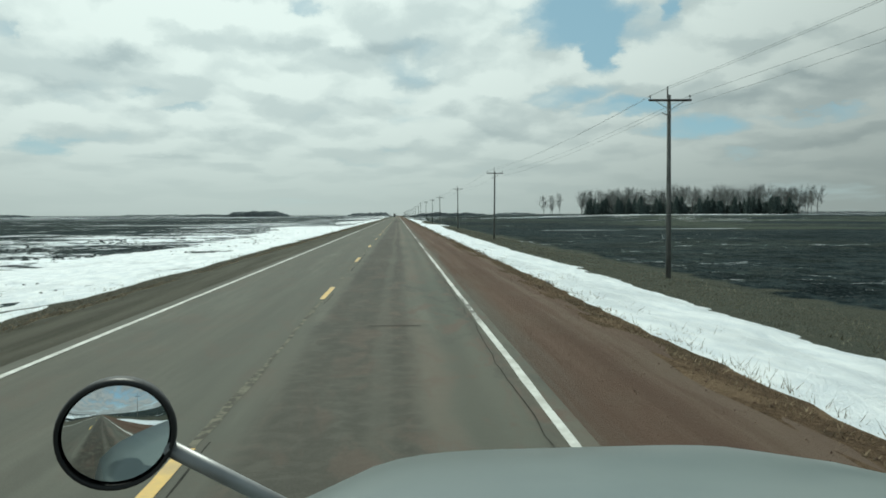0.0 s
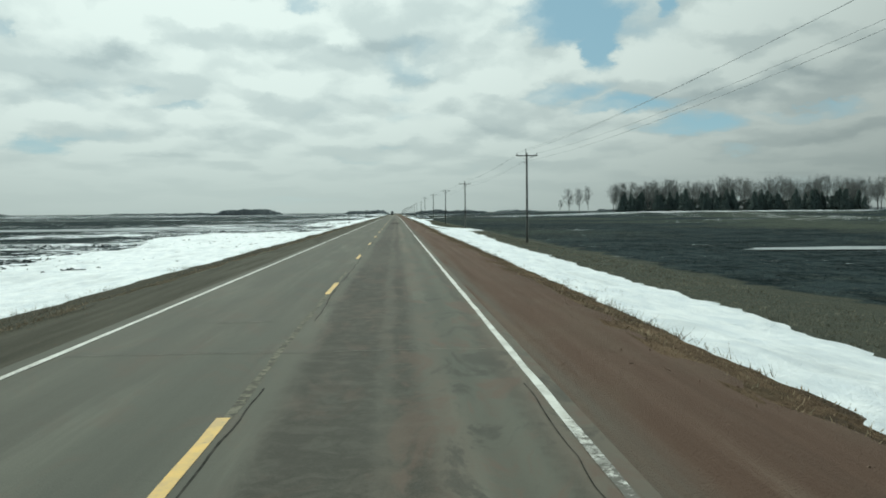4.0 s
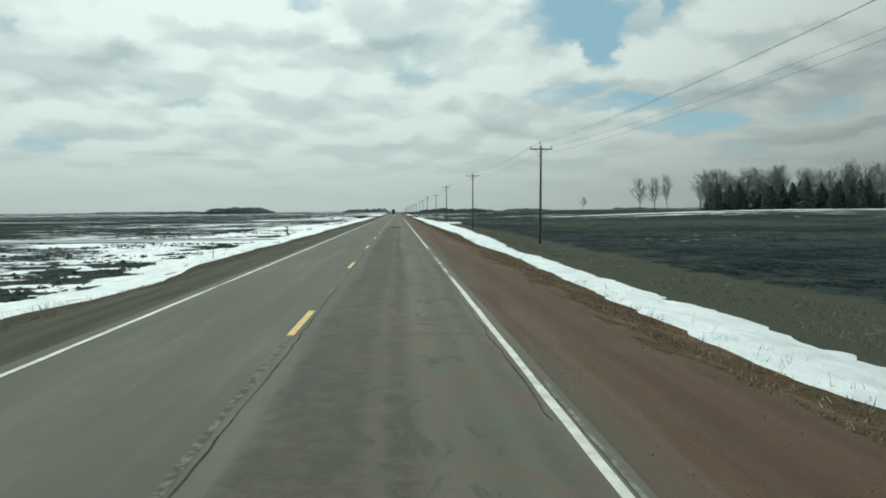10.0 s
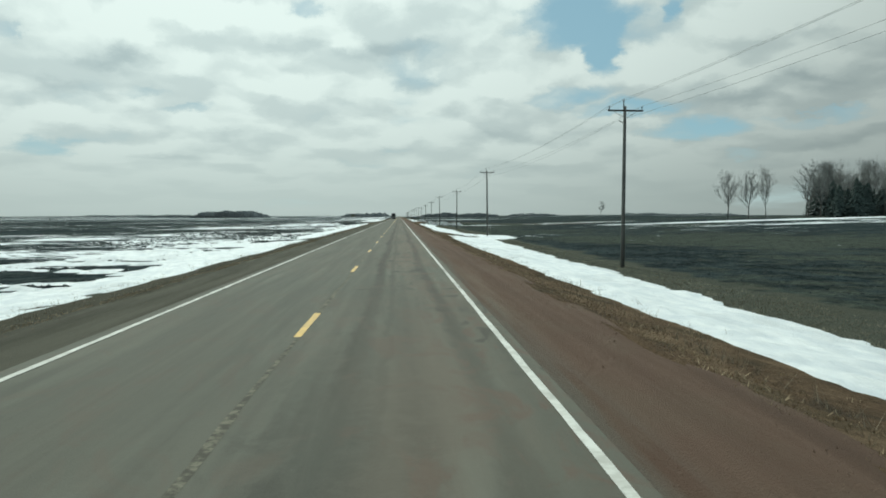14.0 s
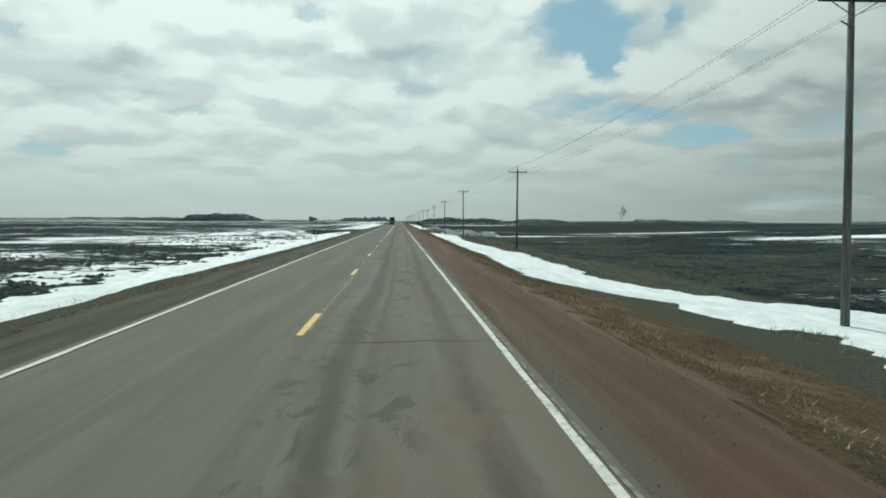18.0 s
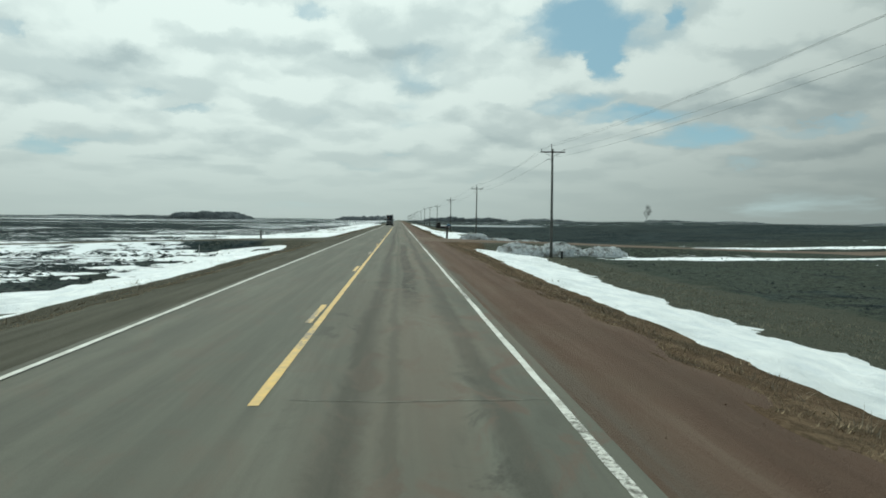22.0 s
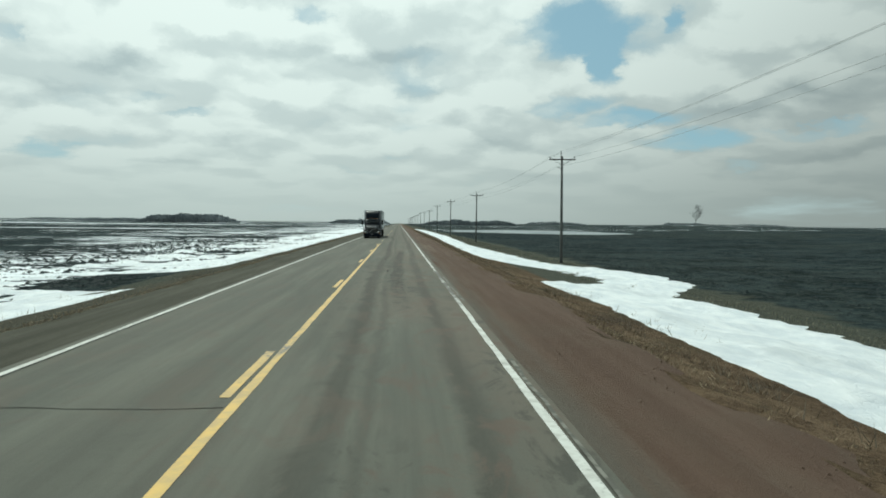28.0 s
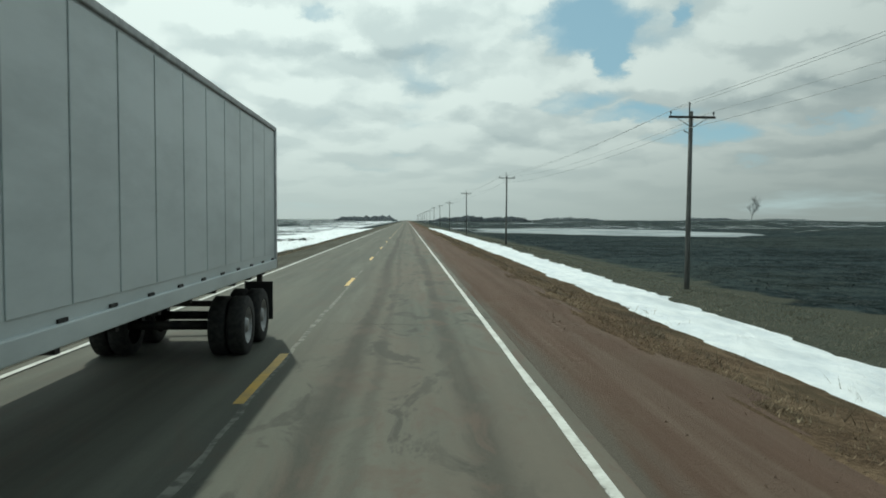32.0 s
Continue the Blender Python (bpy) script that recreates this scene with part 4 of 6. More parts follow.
def wheel(parent, x, y, r, wide, side, name="wheel"):
    hub = empty(name)
    hub.parent = parent
    hub.location = (x, y, r)
    hub.rotation_euler = (0, radians(90), 0)
    bm = bmesh.new()
    prof = [(0.62, -0.5), (0.92, -0.5), (1.0, -0.38), (1.0, 0.38), (0.92, 0.5), (0.62, 0.5)]
    n = 28
    loft(bm, [[(a * r * math.cos(k * math.tau / n), a * r * math.sin(k * math.tau / n), b * wide) for k in range(n)] for a, b in prof], caps=False)
    part("tyre", bm, M_RUBBER, hub)
    bm = bmesh.new()
    prof = [(0.62, 0.46), (0.55, 0.40), (0.50, 0.15), (0.28, 0.12), (0.24, 0.42), (0.10, 0.46)]
    loft(bm, [[(a * r * math.cos(k * math.tau / n), a * r * math.sin(k * math.tau / n), b * wide * side) for k in range(n)] for a, b in prof], caps=False)
    vs = [bm.verts.new((0.10 * r * math.cos(k * math.tau / n), 0.10 * r * math.sin(k * math.tau / n), 0.46 * wide * side)) for k in range(n)]
    bm.faces.new(vs)
    part("rim", bm, M_STEEL, hub, "grey steel rim")
    return hub


def semi_trailer(y0, y1, x):
    """The trailer, its nose at y0 and its doors at y1, centred at x."""
    top = empty("semi_trailer", (x, y0, 0), "long white box semi-trailer with ribbed side panels", "trailer")
    length, w, floor_z, roof_z = y1 - y0, 2.56, 1.32, 4.14
    bm = bmesh.new()
    box(bm, 0, length / 2, (floor_z + roof_z) / 2, w - 0.03, length, roof_z - floor_z, 0.03)
    part("body", bm, M_TRAILER, top)
    n = 17
    for side in (-1, 1):
        for k in range(n):
            a, b = 0.18 + k * (length - 0.36) / n, 0.18 + (k + 1) * (length - 0.36) / n
            bm = bmesh.new()
            box(bm, side * (w / 2 - 0.008), (a + b) / 2, (floor_z + 0.30 + roof_z - 0.12) / 2, 0.014, b - a - 0.035, roof_z - floor_z - 0.42, 0.005)
            part("side_panel", bm, M_TRAILER, top)
            # small dark vents along the lower side, no lamps
            bm = bmesh.new()
            box(bm, side * (w / 2 - 0.004), (a + b) / 2 + 0.3, floor_z + 0.19, 0.02, 0.16, 0.05, 0.006)
            part("side_vent", bm, M_CHASSIS, top, "small dark vent")
        bm = bmesh.new()
        box(bm, side * (w / 2), length / 2, roof_z - 0.045, 0.045, length, 0.09, 0.015)
        part("roof_rail", bm, M_STEEL, top, "grey steel roof rail")
        bm = bmesh.new()
        box(bm, side * (w / 2), length / 2, floor_z + 0.09, 0.05, length, 0.18, 0.015)
        part("floor_rail", bm, M_TRAILER, top)
        for yy in (0.05, length - 0.05):
            bm = bmesh.new()
            box(bm, side * (w / 2 - 0.02), yy, (floor_z + roof_z) / 2, 0.09, 0.10, roof_z - floor_z, 0.02)
            part("corner_post", bm, M_TRIM, top, "aluminium corner post")
        bm = bmesh.new()
        box(bm, side * 0.64, length + 0.02, (floor_z + roof_z) / 2, 1.22, 0.05, roof_z - floor_z - 0.2, 0.015)
        part("rear_door", bm, M_TRAILER, top)
        bm = bmesh.new()
        tube(bm, (side * 0.25, length + 0.07, floor_z + 0.15), (side * 0.25, length + 0.07, roof_z - 0.15), 0.02, 0.02, 8)
        part("door_bar", bm, M_TRIM, top, "steel door bar")
        bm = bmesh.new()
        box(bm, side * 0.95, length - 0.02, floor_z - 0.25, 0.10, 0.10, 0.55, 0.01)
        part("bumper_strut", bm, M_CHASSIS, top)
        # landing leg
        bm = bmesh.new()
        box(bm, side * 0.75, 2.9, 0.78, 0.14, 0.14, 0.80, 0.01)
        box(bm, side * 0.75, 2.9, 0.36, 0.26, 0.26, 0.04, 0.01)
        part("landing_leg", bm, M_CHASSIS, top)
        bm = bmesh.new()
        box(bm, side * 0.50, length / 2, floor_z - 0.12, 0.12, length - 0.6, 0.22, 0.01)
        part("frame_rail", bm, M_CHASSIS, top)
        for ya in (length - 1.0, length - 2.25):
            for off in (0.0, -0.30):
                wheel(top, side * (1.10 + off), ya, 0.50, 0.27, side)
        bm = bmesh.new()
        box(bm, side * 1.0, length - 0.35, 0.70, 0.55, 0.02, 0.75, 0.005)
        part("mud_flap", bm, M_BLACK, top)
    bm = bmesh.new()
    box(bm, 0, length, 0.60, 2.2, 0.10, 0.12, 0.02)
    part("rear_bumper", bm, M_CHASSIS, top)
    for k in range(14):
        bm = bmesh.new()
        box(bm, 0, 0.8 + k * (length - 1.6) / 13, floor_z - 0.03, 2.4, 0.08, 0.10)
        part("crossmember", bm, M_CHASSIS, top)
    for ya in (length - 1.0, length - 2.25):
        bm = bmesh.new()
        tube(bm, (-1.0, ya, 0.5), (1.0, ya, 0.5), 0.08, 0.08, 10)
        part("axle", bm, M_CHASSIS, top)
    return top


def tractor(y0, x):
    """A long-nosed tractor that faces back down the road, its bumper at y0."""
    top = empty("truck_tractor", (x, y0, 0), "dark blue long-nosed truck tractor with a tall sleeper fairing", "truck")

    def skin(name, rings, mat, label=""):
        bm = bmesh.new()
        loft(bm, rings)
        bmesh.ops.recalc_face_normals(bm, faces=bm.faces)
        return part(name, bm, mat, top, label)

    # bonnet, windscreen slope, cab, sleeper and roof fairing
    skin("hood", [rounded_ring(0, 1.12, 1.55, 1.00, 0.16, 0.12), rounded_ring(0, 1.18, 1.66, 1.16, 0.20, 0.45), rounded_ring(0, 1.26, 1.86, 1.36, 0.22, 1.35), rounded_ring(0, 1.30, 1.98, 1.50, 0.18, 1.95)], M_NAVY)
    skin("cab", [rounded_ring(0, 1.36, 2.06, 1.36, 0.16, 1.90), rounded_ring(0, 1.40, 2.12, 1.44, 0.16, 2.05), rounded_ring(0, 1.78, 2.14, 2.18, 0.20, 2.62), rounded_ring(0, 1.80, 2.30, 2.26, 0.16, 3.05), rounded_ring(0, 1.80, 2.36, 2.26, 0.14, 5.1)], M_NAVY)
    skin("roof_fairing", [rounded_ring(0, 2.95, 1.70, 0.18, 0.08, 2.62), rounded_ring(0, 3.18, 1.92, 0.80, 0.16, 2.95), rounded_ring(0, 3.42, 2.12, 1.22, 0.20, 3.45), rounded_ring(0, 3.46, 2.28, 1.26, 0.16, 4.1), rounded_ring(0, 3.46, 2.34, 1.24, 0.12, 5.1)], M_NAVY)
    bm = bmesh.new()
    loft(bm, [[(-0.92, 1.97, 2.02), (0.92, 1.97, 2.02), (0.92, 2.02, 2.04), (-0.92, 2.02, 2.04)], [(-0.86, 2.50, 2.74), (0.86, 2.50, 2.74), (0.86, 2.56, 2.76), (-0.86, 2.56, 2.76)]])
    part("windscreen", bm, M_GLASS, top, "dark glass windscreen")
    bm = bmesh.new()
    box(bm, 0, 2.36, 2.84, 1.95, 0.22, 0.07, 0.02)
    part("sun_visor", bm, M_BLACK, top)
    bm = bmesh.new()
    box(bm, 0, 0.10, 1.16, 1.16, 0.05, 0.86, 0.02)
    part("grille", bm, M_BLACK, top, "black mesh grille")
    for cx, cz, sx, sz in ((0, 1.60, 1.26, 0.05), (0, 0.72, 1.26, 0.05), (-0.61, 1.16, 0.05, 0.92), (0.61, 1.16, 0.05, 0.92)):
        bm = bmesh.new()
        box(bm, cx, 0.07, cz, sx, 0.06, sz, 0.015)
        part("grille_frame", bm, M_CHROME, top, "chrome grille frame")
    bm = bmesh.new()
    box(bm, 0, 0.06, 1.16, 1.42, 0.02, 0.05, 0.005, pose(0, 0, 1.16) @ pose(0, 0, 0, 0, -36, 0) @ pose(0, 0, -1.16))
    part("grille_bar", bm, M_TRIM, top, "diagonal trim bar")
    for k in range(9):
        bm = bmesh.new()
        box(bm, 0, 0.075, 0.80 + k * 0.09, 1.14, 0.02, 0.02)
        part("grille_slat", bm, M_CHASSIS, top)
    bm = bmesh.new()
    loft(bm, [rounded_ring(0, 0.52, 2.20, 0.42, 0.10, -0.06), rounded_ring(0, 0.52, 2.36, 0.44, 0.12, 0.12), rounded_ring(0, 0.52, 2.44, 0.44, 0.12, 0.60)])
    part("front_bumper", bm, M_NAVY, top)
    bm = bmesh.new()
    box(bm, 0.05, -0.075, 0.58, 0.31, 0.02, 0.16, 0.005)
    part("number_plate", bm, M_PLATE, top, "pale number plate")
    for k in range(3):
        bm = bmesh.new()
        box(bm, -0.03 + k * 0.08, -0.088, 0.58, 0.05, 0.006, 0.07)
        part("plate_bar", bm, M_CHASSIS, top)
    for side in (-1, 1):
        bm = bmesh.new()
        loft(bm, [rounded_ring(side * 0.98, 0.92, 0.34, 0.56, 0.12, 0.16), rounded_ring(side * 1.02, 0.98, 0.44, 0.62, 0.14, 0.55), rounded_ring(side * 1.04, 1.10, 0.46, 0.62, 0.14, 1.05), rounded_ring(side * 1.04, 1.06, 0.44, 0.50, 0.14, 1.60), rounded_ring(side * 1.04, 0.95, 0.40, 0.40, 0.12, 1.90)])
        part("fender", bm, M_NAVY, top)
        bm = bmesh.new()
        box(bm, side * 0.93, 0.15, 0.96, 0.34, 0.10, 0.22, 0.04)
        part("headlight", bm, M_LAMP, top, "clear headlight")
        bm = bmesh.new()
        box(bm, side * 1.12, 0.20, 0.80, 0.10, 0.10, 0.08, 0.02)
        part("turn_lamp", bm, M_AMBER, top, "amber turn lamp")
        wheel(top, side * 1.02, 1.10, 0.51, 0.29, side)
        for ya in (5.3, 6.6):
            for off in (0.0, -0.32):
                wheel(top, side * (1.08 + off), ya, 0.51, 0.27, side)
        bm = bmesh.new()
        loft(bm, [[(side * 1.165, 2.35, 2.00), (side * 1.165, 3.35, 2.00), (side * 1.185, 3.35, 2.0), (side * 1.185, 2.35, 2.0)], [(side * 1.13, 2.62, 2.66), (side * 1.165, 3.35, 2.70), (side * 1.185, 3.35, 2.70), (side * 1.15, 2.62, 2.66)]])
        part("side_window", bm, M_GLASS, top, "dark side window")
        bm = bmesh.new()
        box(bm, side * 1.185, 2.9, 1.30, 0.025, 1.05, 1.30, 0.01)
        part("door", bm, M_NAVY, top)
        bm = bmesh.new()
        box(bm, side * 1.205, 3.25, 1.55, 0.03, 0.16, 0.05, 0.012)
        part("door_handle", bm, M_CHROME, top, "chrome door handle")
        bm = bmesh.new()
        pipe(bm, [(side * 1.16, 2.45, 2.72), (side * 1.48, 2.30, 2.72), (side * 1.48, 2.30, 1.95), (side * 1.16, 2.42, 1.95)], 0.018, 8)
        part("mirror_bracket", bm, M_CHROME, top, "tubular mirror bracket")
        bm = bmesh.new()
        box(bm, side * 1.48, 2.30, 2.34, 0.24, 0.14, 0.68, 0.05)
        part("mirror_housing", bm, M_BLACK, top)
        bm = bmesh.new()
        tube(bm, (side * 0.98, 3.0, 0.62), (side * 0.98, 4.6, 0.62), 0.33, 0.33, 24)
        part("fuel_tank", bm, M_CHROME, top, "polished fuel tank")
        for yy in (3.3, 4.3):
            bm = bmesh.new()
            loft(bm, [[(side * 0.98 + 0.345 * math.cos(k * math.tau / 24), yy + d, 0.62 + 0.345 * math.sin(k * math.tau / 24)) for k in range(24)] for d in (0, 0.06)])
            part("tank_strap", bm, M_TRIM, top)
        bm = bmesh.new()
        box(bm, side * 0.95, 2.55, 0.52, 0.42, 0.60, 0.10, 0.03)
        part("step", bm, M_TRIM, top, "aluminium step")
        bm = bmesh.new()
        tube(bm, (side * 1.10, 5.2, 1.1), (side * 1.10, 5.2, 3.9), 0.07, 0.07, 14)
        part("exhaust_stack", bm, M_CHROME, top, "chrome exhaust stack")
        bm = bmesh.new()
        box(bm, side * 0.42, 4.2, 0.85, 0.10, 6.4, 0.28, 0.01)
        part("frame_rail", bm, M_CHASSIS, top)
    for k in range(5):
        bm = bmesh.new()
        box(bm, -0.7 + 0.35 * k, 2.42, 2.92, 0.10, 0.08, 0.05, 0.02)
        part("roof_marker", bm, M_AMBER, top, "amber marker lamp")
    for ya in (1.1, 5.3, 6.6):
        bm = bmesh.new()
        tube(bm, (-0.95, ya, 0.5), (0.95, ya, 0.5), 0.09, 0.09, 10)
        part("axle", bm, M_CHASSIS, top)
    bm = bmesh.new()
    box(bm, 0, 5.9, 1.06, 0.95, 0.95, 0.10, 0.03)
    part("fifth_wheel", bm, M_CHASSIS, top)
    bm = bmesh.new()
    pipe(bm, [(-1.48, 2.30, 2.7), (-1.50, 2.32, 3.9)], 0.008, 5)
    part("aerial", bm, M_BLACK, top)
    return top


LORRY_X, LORRY_END = -1.98, 861.4
semi_trailer(LORRY_END - 16.1, LORRY_END, LORRY_X)
tractor(LORRY_END - 16.1 - 5.0, LORRY_X)

# ---- the front of the driven truck, where it stands at the start ----


def truck_front(x, y):
    top = empty("truck_nose", (x, y, 0), "pale grey-green truck nose standing on the road, with fender mirror", "truck")

    def arch(yy, w, crown, low, belly):
        """One rib of the bonnet, over from side to side."""
        out = []
        for k in range(25):
            u = -1 + 2 * k / 24
            z = low + (crown - low) * (1 - abs(u) ** 5.0) ** 0.6
            out.append((u * w / 2, yy, z))
        return out + [(w / 2, yy, belly), (-w / 2, yy, belly)]
    ribs = [arch(0.62, 2.16, 1.83, 1.35, 0.95), arch(1.0, 2.14, 1.80, 1.32, 0.95), arch(1.32, 2.08, 1.76, 1.28, 0.92), arch(1.6, 1.94, 1.71, 1.22, 0.9), arch(1.9, 1.72, 1.64, 1.15, 0.85), arch(2.25, 1.50, 1.50, 1.05, 0.8), arch(2.45, 1.36, 1.30, 0.95, 0.78)]
    bm = bmesh.new()
    loft(bm, ribs)
    bmesh.ops.recalc_face_normals(bm, faces=bm.faces)
    part("hood", bm, M_HOOD, top, "pale glossy hood")
    bm = bmesh.new()
    box(bm, 0, 2.47, 0.98, 1.25, 0.05, 0.5, 0.02)
    part("grille", bm, M_BLACK, top)
    bm = bmesh.new()
    loft(bm, [rounded_ring(0, 0.55, 2.35, 0.42, 0.1, 2.2), rounded_ring(0, 0.55, 2.2, 0.42, 0.1, 2.62)])
    part("front_bumper", bm, M_CHROME, top, "chrome bumper")
    for side in (-1, 1):
        bm = bmesh.new()
        loft(bm, [rounded_ring(side * 1.02, 0.95, 0.40, 0.40, 0.12, 0.62), rounded_ring(side * 1.04, 1.05, 0.42, 0.42, 0.12, 1.2), rounded_ring(side * 1.02, 0.98, 0.42, 0.52, 0.12, 1.9), rounded_ring(side * 0.98, 0.88, 0.34, 0.5, 0.12, 2.4)])
        part("fender", bm, M_HOOD, top)
        wheel(top, side * 1.02, 1.35, 0.51, 0.29, side)
        bm = bmesh.new()
        box(bm, side * 0.42, 1.5, 0.75, 0.1, 2.0, 0.26, 0.01)
        part("frame_rail", bm, M_CHASSIS, top)
    # round convex mirror on a slanted arm
    mx, my, mz = FENDER_MIRROR[0] - x, FENDER_MIRROR[1] - y, FENDER_MIRROR[2]
    bm = bmesh.new()
    pipe(bm, [(mx + 0.07, my + 0.02, mz - 0.03), (mx + 0.30, my + 0.10, mz - 0.20), (-0.62, my + 0.10, 1.60)], 0.013, 10)
    part("mirror_arm", bm, M_STEEL, top, "slanted steel arm")
    turn = pose(mx, my, mz, 90 + 2, 0, 16)
    n = 40
    bm = bmesh.new()
    prof = [(0.079, 0.012), (0.084, 0.016), (0.0875, 0.0), (0.083, -0.03), (0.065, -0.05), (0.02, -0.055)]
    loft(bm, [[turn @ Vector((a * math.cos(k * math.tau / n), a * math.sin(k * math.tau / n), b)) for k in range(n)] for a, b in prof], caps=False)
    part("mirror_rim", bm, M_BLACK, top, "black round mirror rim")
    bm = bmesh.new()
    loft(bm, [[turn @ Vector((0.0795 * u * math.cos(k * math.tau / n), 0.0795 * u * math.sin(k * math.tau / n), 0.006 + 0.014 * (1 - u * u))) for k in range(n)] for u in (1.0, 0.85, 0.7, 0.55, 0.4, 0.25, 0.1, 0.002)], caps=False)
    part("mirror_face", bm, M_MIRROR, top, "convex mirror glass")
    return top


FENDER_MIRROR = (1.505, 1.08, 1.965)
truck_front(2.44, 0.0)

# ---- trees ----


class Sprig:
    """Gathers rods and slivers for a tree in plain lists."""

    def __init__(self):
        self.v, self.f = [], []

    def rod(self, a, b, r0, r1, sides=5):
        d = (b - a).normalized()
        p = d.orthogonal().normalized()
        q = d.cross(p)
        i = len(self.v)
        for c, r in ((a, r0), (b, r1)):
            for k in range(sides):
                t = k * math.tau / sides
                self.v.append(c + (p * math.cos(t) + q * math.sin(t)) * r)
        for k in range(sides):
            m = (k + 1) % sides
            self.f.append((i + k, i + m, i + sides + m, i + sides + k))

    def mesh(self, name):
        me = bpy.data.meshes.new(name)
        me.from_pydata([tuple(v) for v in self.v], [], self.f)
        return me


def grow(rng, wood, twigs, at, way, length, r, depth, bend):
    """One limb and, from its outer part, its forks."""
    steps = 3 if depth < 3 else 2
    forks = (5, 5, 5, 4, 3)[depth] if depth < 5 else 0
    for k in range(steps):
        end = at + way * (length / steps)
        (wood if depth < 2 else twigs).rod(at, end, r * (1 - 0.45 * k / steps), r * (1 - 0.45 * (k + 1) / steps), 6 if depth == 0 else (4 if depth < 2 else 3))
        at = end
        way = (way + Vector((rng.uniform(-1, 1), rng.uniform(-1, 1), rng.uniform(-0.1, 0.5))) * bend).normalized()
        last = k == steps - 1
        for _ in range(forks - 1 if last else (1 if k > 0 or depth > 0 else 0)):
            if not forks:
                break
            side = way.orthogonal().normalized()
            side.rotate(Matrix.Rotation(rng.uniform(0, math.tau), 3, way))
            out = (way + side * rng.uniform(0.28, 0.75) + Vector((0, 0, 0.20))).normalized()
            grow(rng, wood, twigs, at, out, length * rng.uniform(0.52, 0.80) * (0.95 if depth else 0.85), max(r * 0.48, 0.013), depth + 1, bend * 1.2)


def bare_tree(seed, height, name="bare_tree", spread=1.0, lean=0.0):
    """A leader with limbs from low down to the top, each with its forks and twigs."""
    rng = random.Random(seed)
    wood, twigs = Sprig(), Sprig()
    at, way, r = Vector((0, 0, -0.4)), Vector((lean, 0, 1)).normalized(), height * 0.014
    steps = 9
    for k in range(steps):
        u = k / steps
        end = at + way * height * 0.085
        wood.rod(at, end, r * (1 - 0.85 * u), r * (1 - 0.85 * (u + 1 / steps)), 6)
        at = end
        way = (way + Vector((rng.uniform(-1, 1), rng.uniform(-1, 1), 0.55)) * 0.13).normalized()
        if k < 2:
            continue
        for _ in range(3 if k < steps - 1 else 5):
            a, open_out = rng.uniform(0, math.tau), rng.uniform(0.6, 1.3) * spread * (1.0 - 0.35 * u)
            out = (way + Vector((math.cos(a), math.sin(a), 0.25)) * open_out).normalized()
            grow(rng, wood, twigs, at.copy(), out, height * rng.uniform(0.15, 0.25) * (1.2 - 0.45 * u), r * (0.5 - 0.25 * u), 2, 0.16)
    tall = max(v.z for v in twigs.v)
    s = height / tall
    for sprig in (wood, twigs):
        sprig.v = [v * s for v in sprig.v]
    top = empty(name, label="leafless deciduous tree standing in winter stubble", category="tree", group="trees of the shelterbelt")
    part("trunk", wood.mesh("trunk"), M_BARK, top)
    part("crown", twigs.mesh("crown"), M_TWIG, top, "bare grey-brown twigs")
    return top


def fir_tree(seed, height):
    rng = random.Random(seed)
    top = empty("fir_tree", label="dark green conifer in a shelterbelt", category="tree", group="trees of the shelterbelt")
    wood = Sprig()
    wood.rod(Vector((0, 0, -0.4)), Vector((0, 0, height * 0.95)), height * 0.014, 0.02, 6)
    part("trunk", wood.mesh("trunk"), M_BARK, top)
    v, f = [], []
    for k in range(1500):
        u = rng.random() ** 0.9
        z = height * (0.05 + 0.95 * u)
        reach = height * 0.33 * (1 - u) ** 0.7 + 0.12
        a, d = rng.uniform(0, math.tau), reach * rng.uniform(0.35, 1.08)
        size = rng.uniform(0.45, 1.0) * (0.45 + 0.6 * (1 - u)) * height / 13
        c = Vector((d * math.cos(a), d * math.sin(a), z - d * 0.25))
        out, across = Vector((math.cos(a), math.sin(a), -0.35)), Vector((-math.sin(a), math.cos(a), rng.uniform(-0.3, 0.3)))
        i = len(v)
        v += [c - across * size * 0.5, c + out * size, c + across * size * 0.5, c - out * size * 0.4 + Vector((0, 0, size * 0.35))]
        f.append((i, i + 1, i + 2, i + 3))
    me = bpy.data.meshes.new("crown")
    me.from_pydata([tuple(p) for p in v], [], f)
    part("crown", me, M_FIR, top, "dark green needles")
    return top


def spot(x, y):
    return float(land(np.array([x]), np.array([y]))[0])


def plant(tree, x, y, turn, size):
    z = spot(x, y)
    ob = copy_thing(tree, pose(x, y, z, 0, 0, turn))
    ob.scale = (size, size, size * 1.0)
    return ob


rng = random.Random(4)
kinds = [bare_tree(11 + k, 21.5, spread=(1.3, 1.1, 0.85, 1.4)[k]) for k in range(4)]
firs = [fir_tree(31 + k, 13.0) for k in range(3)]
homes = [(142, 657), (150, 655), (157, 654), (181, 664)]
for k, ob in enumerate(kinds):
    x, y = homes[k]
    s = (1.0, 1.0, 1.08, 1.2)[k]
    ob.matrix_basis = pose(x, y, spot(x, y), 0, 0, 40 * k)
    ob.scale = (s * (0.7 if k == 2 else 1), s * (0.7 if k == 2 else 1), s)
for k, ob in enumerate(firs):
    x, y = ((180, 640), (196, 648), (214, 644))[k]
    ob.matrix_basis = pose(x, y, spot(x, y), 0, 0, 77 * k)
